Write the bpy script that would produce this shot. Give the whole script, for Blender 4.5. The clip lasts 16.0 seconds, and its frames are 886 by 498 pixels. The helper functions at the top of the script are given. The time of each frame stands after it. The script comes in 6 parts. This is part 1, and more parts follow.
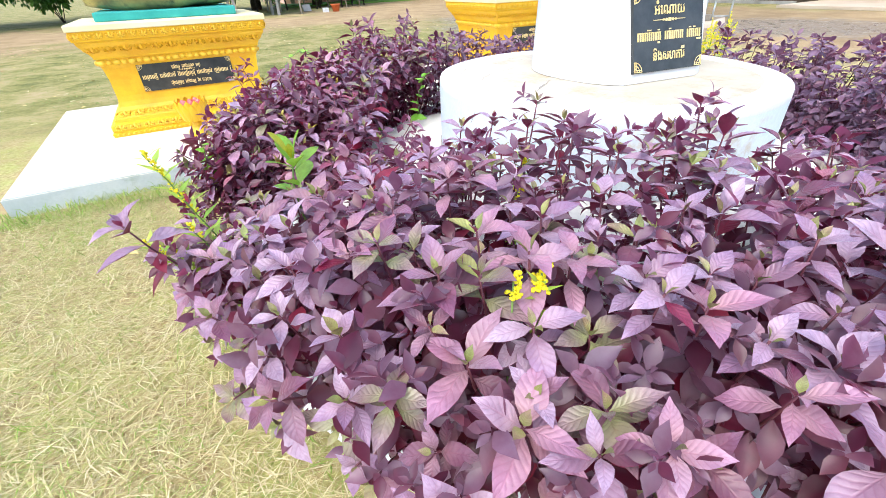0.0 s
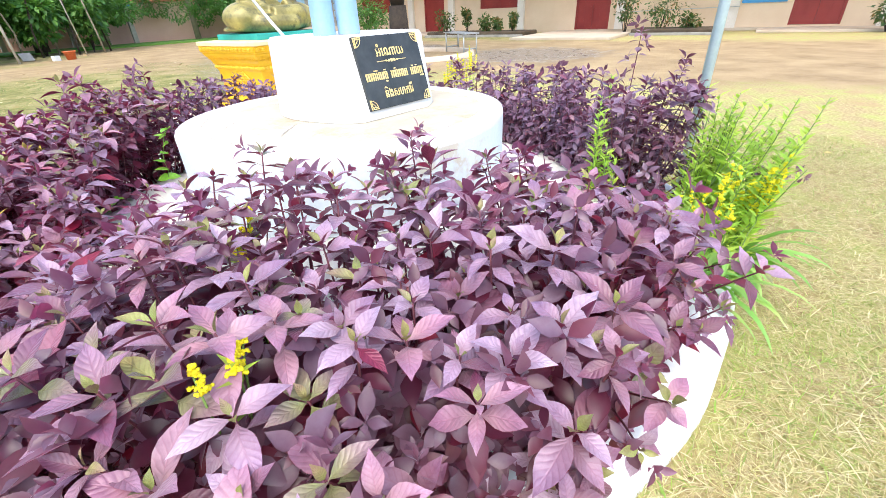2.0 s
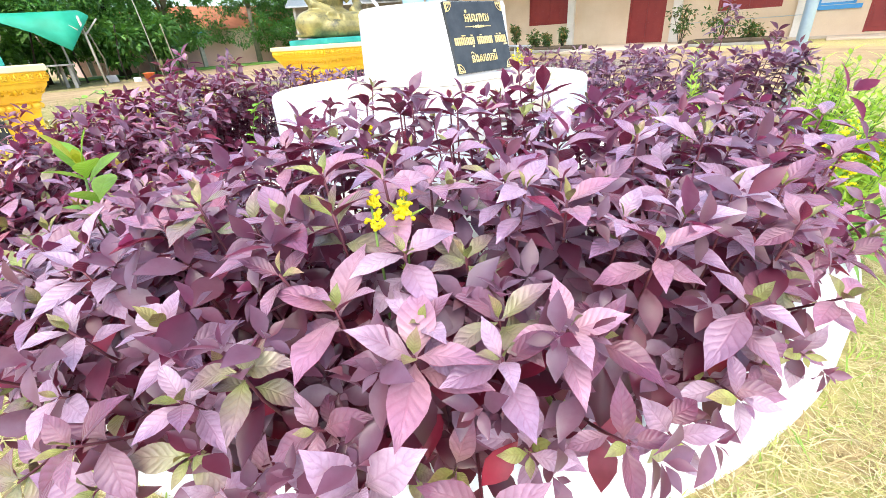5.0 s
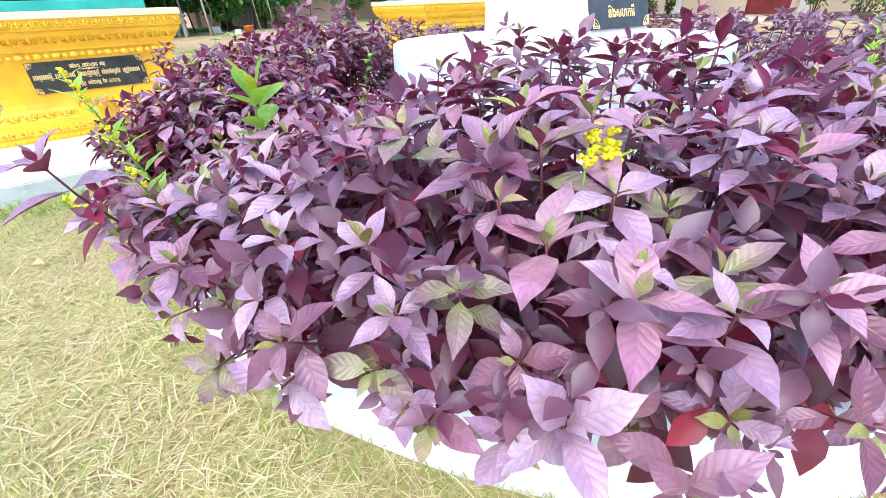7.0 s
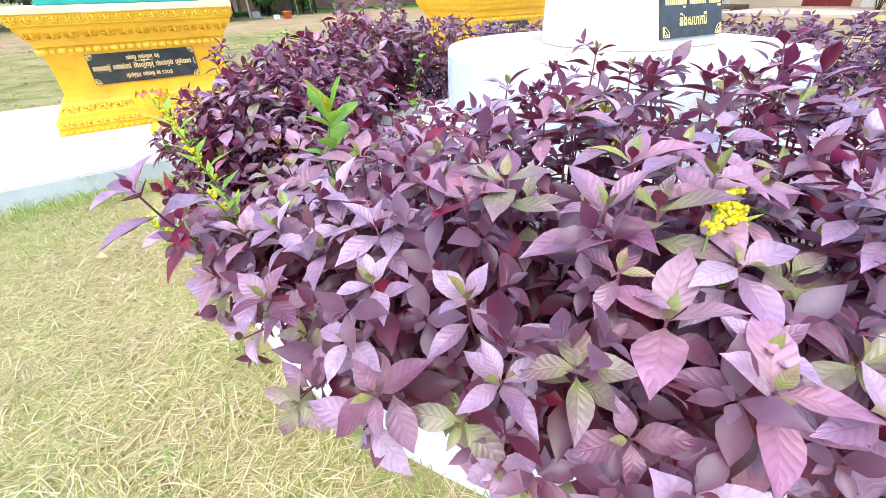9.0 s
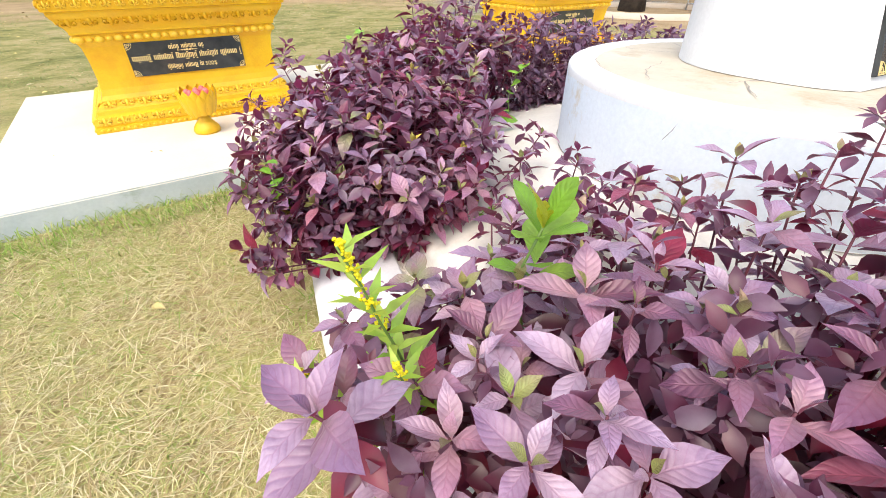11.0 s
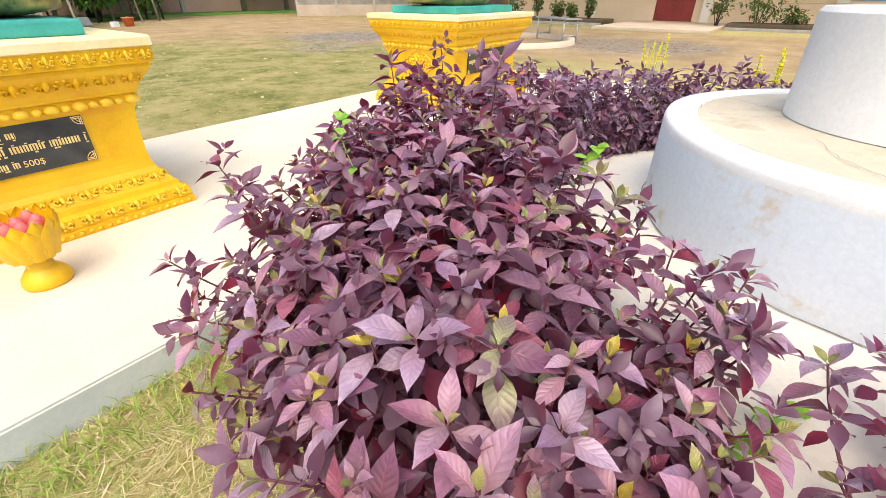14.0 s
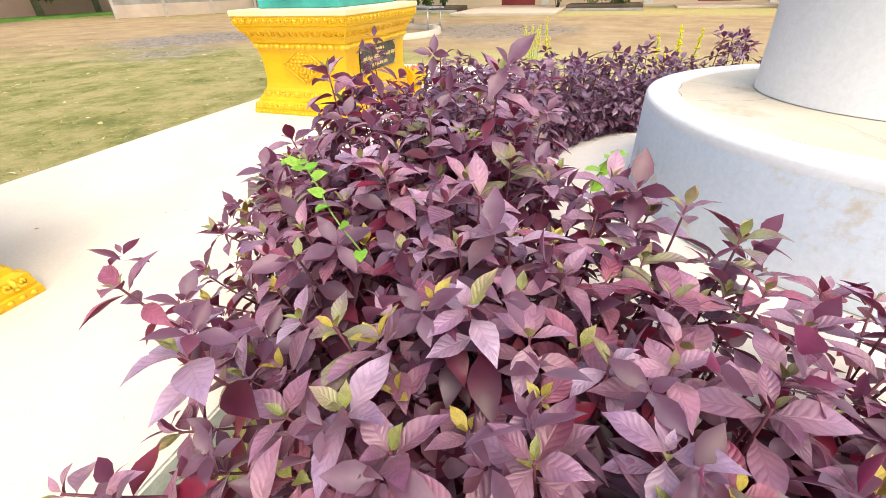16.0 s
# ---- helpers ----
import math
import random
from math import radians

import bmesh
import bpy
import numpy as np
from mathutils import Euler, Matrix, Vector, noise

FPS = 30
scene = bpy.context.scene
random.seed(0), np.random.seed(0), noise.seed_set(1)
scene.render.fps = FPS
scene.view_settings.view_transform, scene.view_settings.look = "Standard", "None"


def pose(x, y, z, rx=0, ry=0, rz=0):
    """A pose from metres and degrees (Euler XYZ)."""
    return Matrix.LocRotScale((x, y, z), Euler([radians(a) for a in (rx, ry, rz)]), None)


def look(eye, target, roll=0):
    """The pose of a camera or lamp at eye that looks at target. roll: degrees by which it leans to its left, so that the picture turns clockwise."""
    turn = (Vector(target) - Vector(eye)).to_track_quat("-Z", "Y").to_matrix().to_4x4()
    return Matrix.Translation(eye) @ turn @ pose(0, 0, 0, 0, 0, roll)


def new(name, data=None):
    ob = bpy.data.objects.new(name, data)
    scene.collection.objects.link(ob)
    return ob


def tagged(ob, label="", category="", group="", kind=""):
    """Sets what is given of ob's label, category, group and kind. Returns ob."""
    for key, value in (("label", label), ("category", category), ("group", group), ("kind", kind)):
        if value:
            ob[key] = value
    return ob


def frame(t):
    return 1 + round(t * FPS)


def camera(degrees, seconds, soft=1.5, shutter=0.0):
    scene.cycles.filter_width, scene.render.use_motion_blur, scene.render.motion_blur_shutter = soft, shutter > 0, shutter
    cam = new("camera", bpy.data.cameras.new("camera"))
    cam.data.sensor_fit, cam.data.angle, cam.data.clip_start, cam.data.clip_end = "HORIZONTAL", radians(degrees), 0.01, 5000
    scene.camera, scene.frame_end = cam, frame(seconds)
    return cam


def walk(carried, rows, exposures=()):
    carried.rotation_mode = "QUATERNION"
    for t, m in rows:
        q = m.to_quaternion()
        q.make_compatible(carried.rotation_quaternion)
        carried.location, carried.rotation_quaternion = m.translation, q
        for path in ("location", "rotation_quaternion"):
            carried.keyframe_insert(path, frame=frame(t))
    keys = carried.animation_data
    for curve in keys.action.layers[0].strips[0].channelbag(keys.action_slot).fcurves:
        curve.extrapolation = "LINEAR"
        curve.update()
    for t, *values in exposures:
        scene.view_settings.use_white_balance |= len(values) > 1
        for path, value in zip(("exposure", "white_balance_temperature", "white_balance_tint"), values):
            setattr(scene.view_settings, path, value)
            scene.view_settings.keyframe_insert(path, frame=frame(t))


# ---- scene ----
# exposure and white balance, sun and sky
EXPOSURES = [(0.0, 1.13, 6150, 6), (1.5, 1.21, 6300, 6), (4.0, 1.22, 6300, 6), (5.1, 1.39, 6450, 6), (7.3, 1.26, 5800, 6), (8.2, 1.26, 5800, 6), (10.3, 1.09, 6350, 9), (12.0, 0.82, 7300, 7), (14.0, 0.87, 7350, 8), (16.0, 0.99, 7350, 9)]
SKY, SUN, SUN_AZ, SUN_WIDE = 0.195, 0.85, 235.0, 70.0
SUN_UP = 60.0
cam = camera(92.4, 16.0, soft=0.6, shutter=0.0)
PATH = [
    (0, (-1.26, -0.979, 0.9), (-0.443, 0.499, -0.17), -2.2),
    (0.5, (-1.219, -1.0, 0.893), (-0.232, 0.382, -0.163), -1.8),
    (1, (-1.181, -1.018, 0.893), (-0.017, 0.233, -0.146), -1.8),
    (1.5, (-1.138, -1.048, 0.898), (0.183, 0.066, -0.109), -2.0),
    (2, (-1.101, -1.071, 0.914), (0.321, -0.061, -0.065), -2.6),
    (2.5, (-1.086, -1.082, 0.926), (0.388, -0.119, -0.023), -3.1),
    (3, (-1.085, -1.089, 0.927), (0.395, -0.11, 0.005), -3.8),
    (3.5, (-1.097, -1.085, 0.908), (0.361, -0.053, 0.009), -4.3),
    (4, (-1.102, -1.051, 0.865), (0.327, 0.046, -0.005), -4.8),
    (4.5, (-1.16, -1.014, 0.809), (0.243, 0.122, -0.053), -4.3),
    (5, (-1.26, -0.996, 0.745), (0.083, 0.186, -0.148), -4.0),
    (7.5, (-1.38, -0.878, 0.712), (-0.314, 0.479, -0.298), -1.8),
    (8, (-1.395, -0.874, 0.729), (-0.338, 0.486, -0.288), -1.6),
    (10.5, (-1.409, -0.49, 0.823), (-0.534, 0.929, -0.281), -1.5),
    (11, (-1.462, -0.344, 0.849), (-0.545, 1.036, -0.271), 0.1),
    (11.5, (-1.491, -0.211, 0.868), (-0.517, 1.134, -0.247), 1.1),
    (12, (-1.455, -0.042, 0.851), (-0.388, 1.26, -0.228), 2.0),
    (12.5, (-1.431, 0.108, 0.864), (-0.272, 1.364, -0.174), 2.2),
    (13, (-1.454, 0.256, 0.907), (-0.211, 1.45, -0.108), 1.8),
    (13.5, (-1.452, 0.375, 0.901), (-0.147, 1.505, -0.109), 1.0),
    (14, (-1.395, 0.557, 0.875), (-0.03, 1.595, -0.154), 0.1),
    (14.5, (-1.339, 0.696, 0.86), (0.092, 1.614, -0.194), -0.4),
    (15, (-1.323, 0.814, 0.861), (0.174, 1.601, -0.206), -0.7),
    (15.5, (-1.315, 0.872, 0.876), (0.232, 1.552, -0.194), -1.5),
    (16, (-1.252, 0.939, 0.866), (0.335, 1.532, -0.197), -1.8),
]
walk(cam, [(t, look(eye, target, roll)) for t, eye, target, roll in PATH], EXPOSURES)

# ---- light: bright hazy sky, soft sun ----
world = bpy.data.worlds.new("sky")
scene.world = world
world.use_nodes = True
wn = world.node_tree.nodes
sky = wn.new("ShaderNodeTexSky")
sky.sky_type = "NISHITA"
sky.sun_disc = False
sky.sun_elevation, sky.sun_rotation = radians(SUN_UP), radians(SUN_AZ)
sky.air_density, sky.dust_density, sky.ozone_density = 1.0, 3.0, 1.0
wn["Background"].inputs["Strength"].default_value = SKY
world.node_tree.links.new(sky.outputs[0], wn["Background"].inputs["Color"])
sun = new("sun", bpy.data.lights.new("sun", "SUN"))
sun.data.energy, sun.data.angle, sun.data.color = SUN, radians(SUN_WIDE), (1.0, 0.95, 0.86)
sun.matrix_world = look((30 * math.cos(radians(SUN_UP)) * math.sin(radians(SUN_AZ)), 30 * math.cos(radians(SUN_UP)) * math.cos(radians(SUN_AZ)), 30 * math.sin(radians(SUN_UP))), (0, 0, 0))


# ---- materials ----
def mat(name, rough=0.6, metal=0.0):
    m = bpy.data.materials.new(name)
    m.use_nodes = True
    b = m.node_tree.nodes["Principled BSDF"]
    b.inputs["Roughness"].default_value, b.inputs["Metallic"].default_value = rough, metal
    return m, m.node_tree.nodes, m.node_tree.links, b


def ramp(n, stops):
    r = n.new("ShaderNodeValToRGB")
    e = r.color_ramp.elements
    e[0].position, e[0].color = stops[0][0], (*stops[0][1], 1)
    e[1].position, e[1].color = stops[-1][0], (*stops[-1][1], 1)
    for p, c in stops[1:-1]:
        x = e.new(p)
        x.color = (*c, 1)
    return r


def tex(n, l, scale, detail=4.0, rough=0.6, coord="Object", stretch=None, kind="ShaderNodeTexNoise"):
    c = n.new("ShaderNodeTexCoord")
    t = n.new(kind)
    t.inputs["Scale"].default_value = scale
    if kind == "ShaderNodeTexNoise":
        t.inputs["Detail"].default_value, t.inputs["Roughness"].default_value = detail, rough
    src = c.outputs[coord]
    if stretch:
        m = n.new("ShaderNodeMapping")
        m.inputs["Scale"].default_value = stretch
        l.new(src, m.inputs["Vector"])
        src = m.outputs["Vector"]
    l.new(src, t.inputs["Vector"])
    return t


def mix(n, l, fac, a, b, blend="MIX"):
    m = n.new("ShaderNodeMix")
    m.data_type, m.blend_type = "RGBA", blend
    for sock, v in ((m.inputs[0], fac), (m.inputs[6], a), (m.inputs[7], b)):
        if isinstance(v, (int, float)):
            sock.default_value = v
        elif isinstance(v, tuple):
            sock.default_value = (*v, 1)
        else:
            l.new(v, sock)
    return m.outputs[2]


def bump(n, l, b, height, strength=0.3, dist=0.01):
    u = n.new("ShaderNodeBump")
    u.inputs["Strength"].default_value, u.inputs["Distance"].default_value = strength, dist
    l.new(height, u.inputs["Height"])
    l.new(u.outputs["Normal"], b.inputs["Normal"])
    return u


def mottled(name, dark, light, scale=6.0, fine=60.0, rough=0.6, relief=0.2, stain=None, stain_at=(0.58, 0.72), stain_scale=2.0, metal=0.0, dist=0.004):
    """Two scales of variation, with optional stains of a shape of their own."""
    m, n, l, b = mat(name, rough, metal)
    big, small = tex(n, l, scale), tex(n, l, fine, 6.0)
    r = ramp(n, [(0.3, dark), (0.7, light)])
    l.new(big.outputs["Fac"], r.inputs["Fac"])
    g = ramp(n, [(0.25, (0.8, 0.8, 0.8)), (0.75, (1.0, 1.0, 1.0))])
    l.new(small.outputs["Fac"], g.inputs["Fac"])
    col = mix(n, l, 0.6, r.outputs["Color"], g.outputs["Color"], "MULTIPLY")
    if stain:
        st = tex(n, l, stain_scale, 8.0, 0.7)
        sr = ramp(n, [(stain_at[0], (0, 0, 0)), (stain_at[1], (1, 1, 1))])
        l.new(st.outputs["Fac"], sr.inputs["Fac"])
        col = mix(n, l, sr.outputs["Color"], col, stain)
    l.new(col, b.inputs["Base Color"])
    rr = n.new("ShaderNodeMapRange")
    rr.inputs["To Min"].default_value, rr.inputs["To Max"].default_value = max(0.05, rough - 0.12), min(1.0, rough + 0.12)
    l.new(small.outputs["Fac"], rr.inputs["Value"])
    l.new(rr.outputs["Result"], b.inputs["Roughness"])
    bump(n, l, b, small.outputs["Fac"], relief, dist)
    return m


def leaf_material(name, stops, back, source="object", gloss=0.38, through_light=0.22, veins=True, bloom=0.0, flush=None, glow=None):
    """A leaf blade: colour by piece, midrib and side veins along its UV, light passing through it."""
    m, n, l, b = mat(name, gloss)
    if source == "object":
        rnd = n.new("ShaderNodeObjectInfo").outputs["Random"]
    else:
        rnd = n.new("ShaderNodeNewGeometry").outputs["Random Per Island"]
    r = ramp(n, stops)
    l.new(rnd, r.inputs["Fac"])
    col = r.outputs["Color"]
    blotch = tex(n, l, 3.0 if source == "object" else 40.0, 4.0)
    blotch.noise_dimensions = "4D"
    own = n.new("ShaderNodeMath")
    own.operation = "MULTIPLY"
    l.new(rnd, own.inputs[0])
    own.inputs[1].default_value = 37.0
    l.new(own.outputs[0], blotch.inputs["W"])
    br = ramp(n, [(0.33, (0.60, 0.52, 0.60)), (0.66, (1.14, 1.14, 1.16))])
    l.new(blotch.outputs["Fac"], br.inputs["Fac"])
    col = mix(n, l, 0.85, col, br.outputs["Color"], "MULTIPLY")
    if flush and veins:
        fuv = n.new("ShaderNodeUVMap")
        fuv.uv_map = "blade"
        fsep = n.new("ShaderNodeSeparateXYZ")
        l.new(fuv.outputs["UV"], fsep.inputs[0])
        fade = n.new("ShaderNodeMapRange")
        fade.inputs["From Min"].default_value, fade.inputs["From Max"].default_value = 0.75, 0.1
        fade.inputs["To Max"].default_value = 1.1
        l.new(fsep.outputs["Y"], fade.inputs["Value"])
        patch = n.new("ShaderNodeMath")
        patch.operation = "MULTIPLY"
        l.new(fade.outputs["Result"], patch.inputs[0])
        l.new(blotch.outputs["Fac"], patch.inputs[1])
        col = mix(n, l, patch.outputs[0], col, flush)
    if veins:
        uv = n.new("ShaderNodeUVMap")
        uv.uv_map = "blade"
        sep = n.new("ShaderNodeSeparateXYZ")
        l.new(uv.outputs["UV"], sep.inputs[0])
        side = n.new("ShaderNodeMath")
        side.operation = "ABSOLUTE"
        l.new(sep.outputs["X"], side.inputs[0])
        slant = n.new("ShaderNodeMath")
        slant.operation = "MULTIPLY_ADD"
        l.new(side.outputs[0], slant.inputs[0])
        slant.inputs[1].default_value = -0.22
        l.new(sep.outputs["Y"], slant.inputs[2])
        wave = n.new("ShaderNodeMath")
        wave.operation = "MULTIPLY"
        l.new(slant.outputs[0], wave.inputs[0])
        wave.inputs[1].default_value = 50.0
        sine = n.new("ShaderNodeMath")
        sine.operation = "SINE"
        l.new(wave.outputs[0], sine.inputs[0])
        vr = ramp(n, [(0.84, (0, 0, 0)), (1.0, (1, 1, 1))])
        l.new(sine.outputs[0], vr.inputs["Fac"])
        rib = ramp(n, [(0.03, (1, 1, 1)), (0.10, (0, 0, 0))])
        l.new(side.outputs[0], rib.inputs["Fac"])
        both = mix(n, l, 1.0, vr.outputs["Color"], rib.outputs["Color"], "LIGHTEN")
        dim = n.new("ShaderNodeMath")
        dim.operation = "MULTIPLY"
        l.new(both, dim.inputs[0])
        dim.inputs[1].default_value = 0.16
        col = mix(n, l, dim.outputs[0], col, back)
        # blade swells between the side veins, with a fine crinkle
        crinkle = tex(n, l, 15.0, 5.0, 0.65)
        crinkle.noise_dimensions = "4D"
        l.new(own.outputs[0], crinkle.inputs["W"])
        swell = ramp(n, [(0.0, (0.0, 0.0, 0.0)), (0.5, (0.45, 0.45, 0.45)), (1.0, (0.6, 0.6, 0.6))])
        half = n.new("ShaderNodeMath")
        half.operation = "MULTIPLY_ADD"
        l.new(sine.outputs[0], half.inputs[0])
        half.inputs[1].default_value, half.inputs[2].default_value = -0.5, 0.5
        l.new(half.outputs[0], swell.inputs["Fac"])
        soft_vein = ramp(n, [(0.0, (0.70, 0.66, 0.70)), (0.45, (1.0, 1.0, 1.0))])
        l.new(half.outputs[0], soft_vein.inputs["Fac"])
        col = mix(n, l, 0.22, col, soft_vein.outputs["Color"], "MULTIPLY")
        speck = ramp(n, [(0.30, (0.76, 0.70, 0.74)), (0.62, (1.14, 1.14, 1.14))])
        l.new(crinkle.outputs["Fac"], speck.inputs["Fac"])
        col = mix(n, l, 0.4, col, speck.outputs["Color"], "MULTIPLY")
        height = mix(n, l, 0.45, swell.outputs["Color"], crinkle.outputs["Fac"], "ADD")
        height = mix(n, l, rib.outputs["Color"], height, (0.0, 0.0, 0.0))
        bump(n, l, b, height, 0.32, 0.003)
    l.new(col, b.inputs["Base Color"])
    b.inputs["Specular IOR Level"].default_value = 0.6
    b.inputs["Sheen Weight"].default_value, b.inputs["Sheen Roughness"].default_value = bloom, 0.35
    b.inputs["Sheen Tint"].default_value = (0.86, 0.80, 1.0, 1.0)
    tr = n.new("ShaderNodeBsdfTranslucent")
    tr.inputs["Color"].default_value = (*(glow or back), 1)
    ms = n.new("ShaderNodeMixShader")
    ms.inputs[0].default_value = through_light
    out = n["Material Output"]
    l.new(b.outputs[0], ms.inputs[1])
    l.new(tr.outputs[0], ms.inputs[2])
    l.new(ms.outputs[0], out.inputs["Surface"])
    return m


LILAC = [(0.0, (0.29, 0.165, 0.275)), (0.3, (0.40, 0.265, 0.39)), (0.65, (0.48, 0.345, 0.465)), (1.0, (0.56, 0.44, 0.545))]
PLUM = [(0.0, (0.15, 0.04, 0.09)), (0.4, (0.26, 0.115, 0.19)), (0.75, (0.335, 0.175, 0.26)), (1.0, (0.39, 0.235, 0.325))]
PINK = [(0.0, (0.38, 0.165, 0.26)), (0.35, (0.47, 0.265, 0.365)), (0.7, (0.42, 0.20, 0.30)), (1.0, (0.53, 0.36, 0.45))]
OLIVE = [(0.0, (0.26, 0.155, 0.18)), (0.35, (0.34, 0.21, 0.235)), (0.7, (0.27, 0.215, 0.17)), (1.0, (0.37, 0.24, 0.265))]
CRIMSON = [(0.0, (0.24, 0.05, 0.10)), (0.4, (0.38, 0.11, 0.17)), (0.8, (0.34, 0.14, 0.20)), (1.0, (0.46, 0.18, 0.22))]
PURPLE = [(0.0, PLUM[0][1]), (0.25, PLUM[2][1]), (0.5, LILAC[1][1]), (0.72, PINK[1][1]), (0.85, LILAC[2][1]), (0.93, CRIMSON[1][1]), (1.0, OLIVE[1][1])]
# crimson of the lower leaves, darkened further for the shade deep inside the shrubs
LOWER_SHADED = [(0.0, (0.032, 0.004, 0.014)), (0.35, (0.075, 0.012, 0.03)), (0.65, (0.13, 0.028, 0.055)), (0.82, (0.26, 0.01, 0.038)), (0.92, (0.13, 0.03, 0.055)), (1.0, (0.34, 0.02, 0.05))]
M_UNDER = leaf_material("crimson_underside", [(0.0, (0.26, 0.04, 0.09)), (0.6, (0.36, 0.07, 0.13)), (1.0, (0.37, 0.14, 0.20))], (0.34, 0.02, 0.06), gloss=0.4, bloom=0.1, through_light=0.35, glow=(0.62, 0.10, 0.24))
M_LEAF = leaf_material("lilac_leaf", LILAC, (0.30, 0.05, 0.13), gloss=0.33, bloom=0.32, through_light=0.18, glow=(0.62, 0.18, 0.36), flush=(0.40, 0.24, 0.28))
M_LEAF_PLUM = leaf_material("plum_leaf", PLUM, (0.26, 0.02, 0.06), gloss=0.33, bloom=0.32, through_light=0.18, glow=(0.60, 0.10, 0.27), flush=(0.27, 0.14, 0.15))
M_LEAF_PINK = leaf_material("mauve_pink_leaf", PINK, (0.36, 0.05, 0.12), gloss=0.33, bloom=0.32, through_light=0.18, glow=(0.66, 0.18, 0.34), flush=(0.46, 0.27, 0.26))
M_LEAF_OLIVE = leaf_material("olive_grey_leaf", OLIVE, (0.22, 0.10, 0.06), gloss=0.3, bloom=0.14, through_light=0.16, flush=(0.30, 0.40, 0.08))
M_LEAF_CRIMSON = leaf_material("crimson_leaf", CRIMSON, (0.40, 0.02, 0.05), bloom=0.25, through_light=0.18)
# PURPLE at 0.40: shade between the main stems is put into the leaf colour
M_LEAF_MID_SHADED = leaf_material("shaded_side_shoot_leaf", [(p, tuple(0.40 * v for v in c)) for p, c in PURPLE], (0.34, 0.01, 0.05), "island", veins=False, bloom=0.3, through_light=0.25, glow=(0.65, 0.05, 0.20))
# far shrubs: PURPLE at 0.56, a deeper purple with gap shade in the colour
M_LEAF_FAR_DARKENED = leaf_material("darkened_purple_foliage", [(p, tuple(0.56 * v for v in c)) for p, c in PURPLE], (0.30, 0.02, 0.07), "island", veins=False, bloom=0.3, through_light=0.12, glow=(0.5, 0.06, 0.18))
# wine-red lower leaves with the shrubs' inner shade in their colour
M_LEAF_LOW_SHADED = leaf_material("shaded_wine_foliage", LOWER_SHADED, (0.34, 0.01, 0.05), "island", veins=False, bloom=0.1, through_light=0.2, glow=(0.55, 0.02, 0.10))
YOUNG = [(0.0, (0.42, 0.36, 0.13)), (0.25, (0.34, 0.36, 0.12)), (0.5, (0.38, 0.28, 0.19)), (0.7, (0.30, 0.36, 0.12)), (0.85, (0.44, 0.30, 0.20)), (1.0, (0.48, 0.45, 0.14))]
M_GOLDLEAF = leaf_material("golden_young_leaf", [(0.0, (0.64, 0.50, 0.07)), (1.0, (0.52, 0.46, 0.12))], (0.5, 0.35, 0.05))
M_YOUNG = leaf_material("young_leaf", YOUNG, (0.35, 0.2, 0.05), flush=(0.36, 0.46, 0.10))
M_RED = leaf_material("wine_leaf", [(0.0, (0.28, 0.02, 0.05)), (1.0, (0.22, 0.03, 0.08))], (0.5, 0.02, 0.05))
M_GREEN = leaf_material("bright_green_leaf", [(0.0, (0.20, 0.42, 0.04)), (0.6, (0.28, 0.52, 0.07)), (1.0, (0.42, 0.50, 0.05))], (0.35, 0.6, 0.05), through_light=0.35)
M_HERB = leaf_material("herb_leaf", [(0.0, (0.30, 0.54, 0.06)), (1.0, (0.60, 0.74, 0.12))], (0.6, 0.8, 0.10), "island", veins=False, through_light=0.35)
M_STEM = mottled("plum_stem", (0.10, 0.02, 0.04), (0.20, 0.05, 0.07), 20, 200, 0.55)
M_GREENSTEM = mottled("green_stem", (0.14, 0.22, 0.05), (0.22, 0.34, 0.08), 20, 200, 0.5)
M_PETAL = mottled("yellow_petal", (0.88, 0.70, 0.0), (0.95, 0.84, 0.03), 60, 300, 0.5)
M_WHITE = mottled("whitewash", (0.72, 0.72, 0.72), (0.80, 0.80, 0.81), 3, 90, 0.75, 0.25, stain=(0.62, 0.56, 0.46), stain_at=(0.66, 0.80), stain_scale=2.6)
M_DRUM = mottled("pale_blue_whitewash", (0.70, 0.77, 0.84), (0.78, 0.84, 0.90), 3, 90, 0.75, 0.25, stain=(0.62, 0.57, 0.48), stain_at=(0.56, 0.63), stain_scale=3.6)
M_TOPWHITE = mottled("worn_cream_top", (0.50, 0.43, 0.32), (0.66, 0.60, 0.49), 2.5, 70, 0.8, 0.3, stain=(0.36, 0.28, 0.17), stain_at=(0.52, 0.70), stain_scale=3.6)
M_TERRACE = mottled("worn_whitewash_apron", (0.66, 0.62, 0.55), (0.77, 0.74, 0.68), 2.5, 70, 0.8, 0.3, stain=(0.55, 0.47, 0.36), stain_at=(0.60, 0.80), stain_scale=3.2)
M_SLAB = mottled("slab_concrete", (0.66, 0.59, 0.48), (0.78, 0.72, 0.60), 1.6, 80, 0.8, 0.3, stain=(0.52, 0.46, 0.38), stain_at=(0.62, 0.80), stain_scale=1.3)
M_SLABSIDE = mottled("slab_edge", (0.45, 0.50, 0.50), (0.60, 0.63, 0.62), 5, 70, 0.85, 0.4, stain=(0.25, 0.30, 0.20), stain_at=(0.58, 0.75), stain_scale=6)
M_CRACK = mottled("crack", (0.03, 0.028, 0.025), (0.07, 0.06, 0.05), 30, 100, 0.9)
M_FAINT = mottled("hairline_crack", (0.22, 0.20, 0.18), (0.34, 0.31, 0.28), 30, 100, 0.9)
M_SOIL = mottled("soil", (0.60, 0.55, 0.47), (0.78, 0.73, 0.65), 8, 120, 0.95, 0.8, dist=0.01)
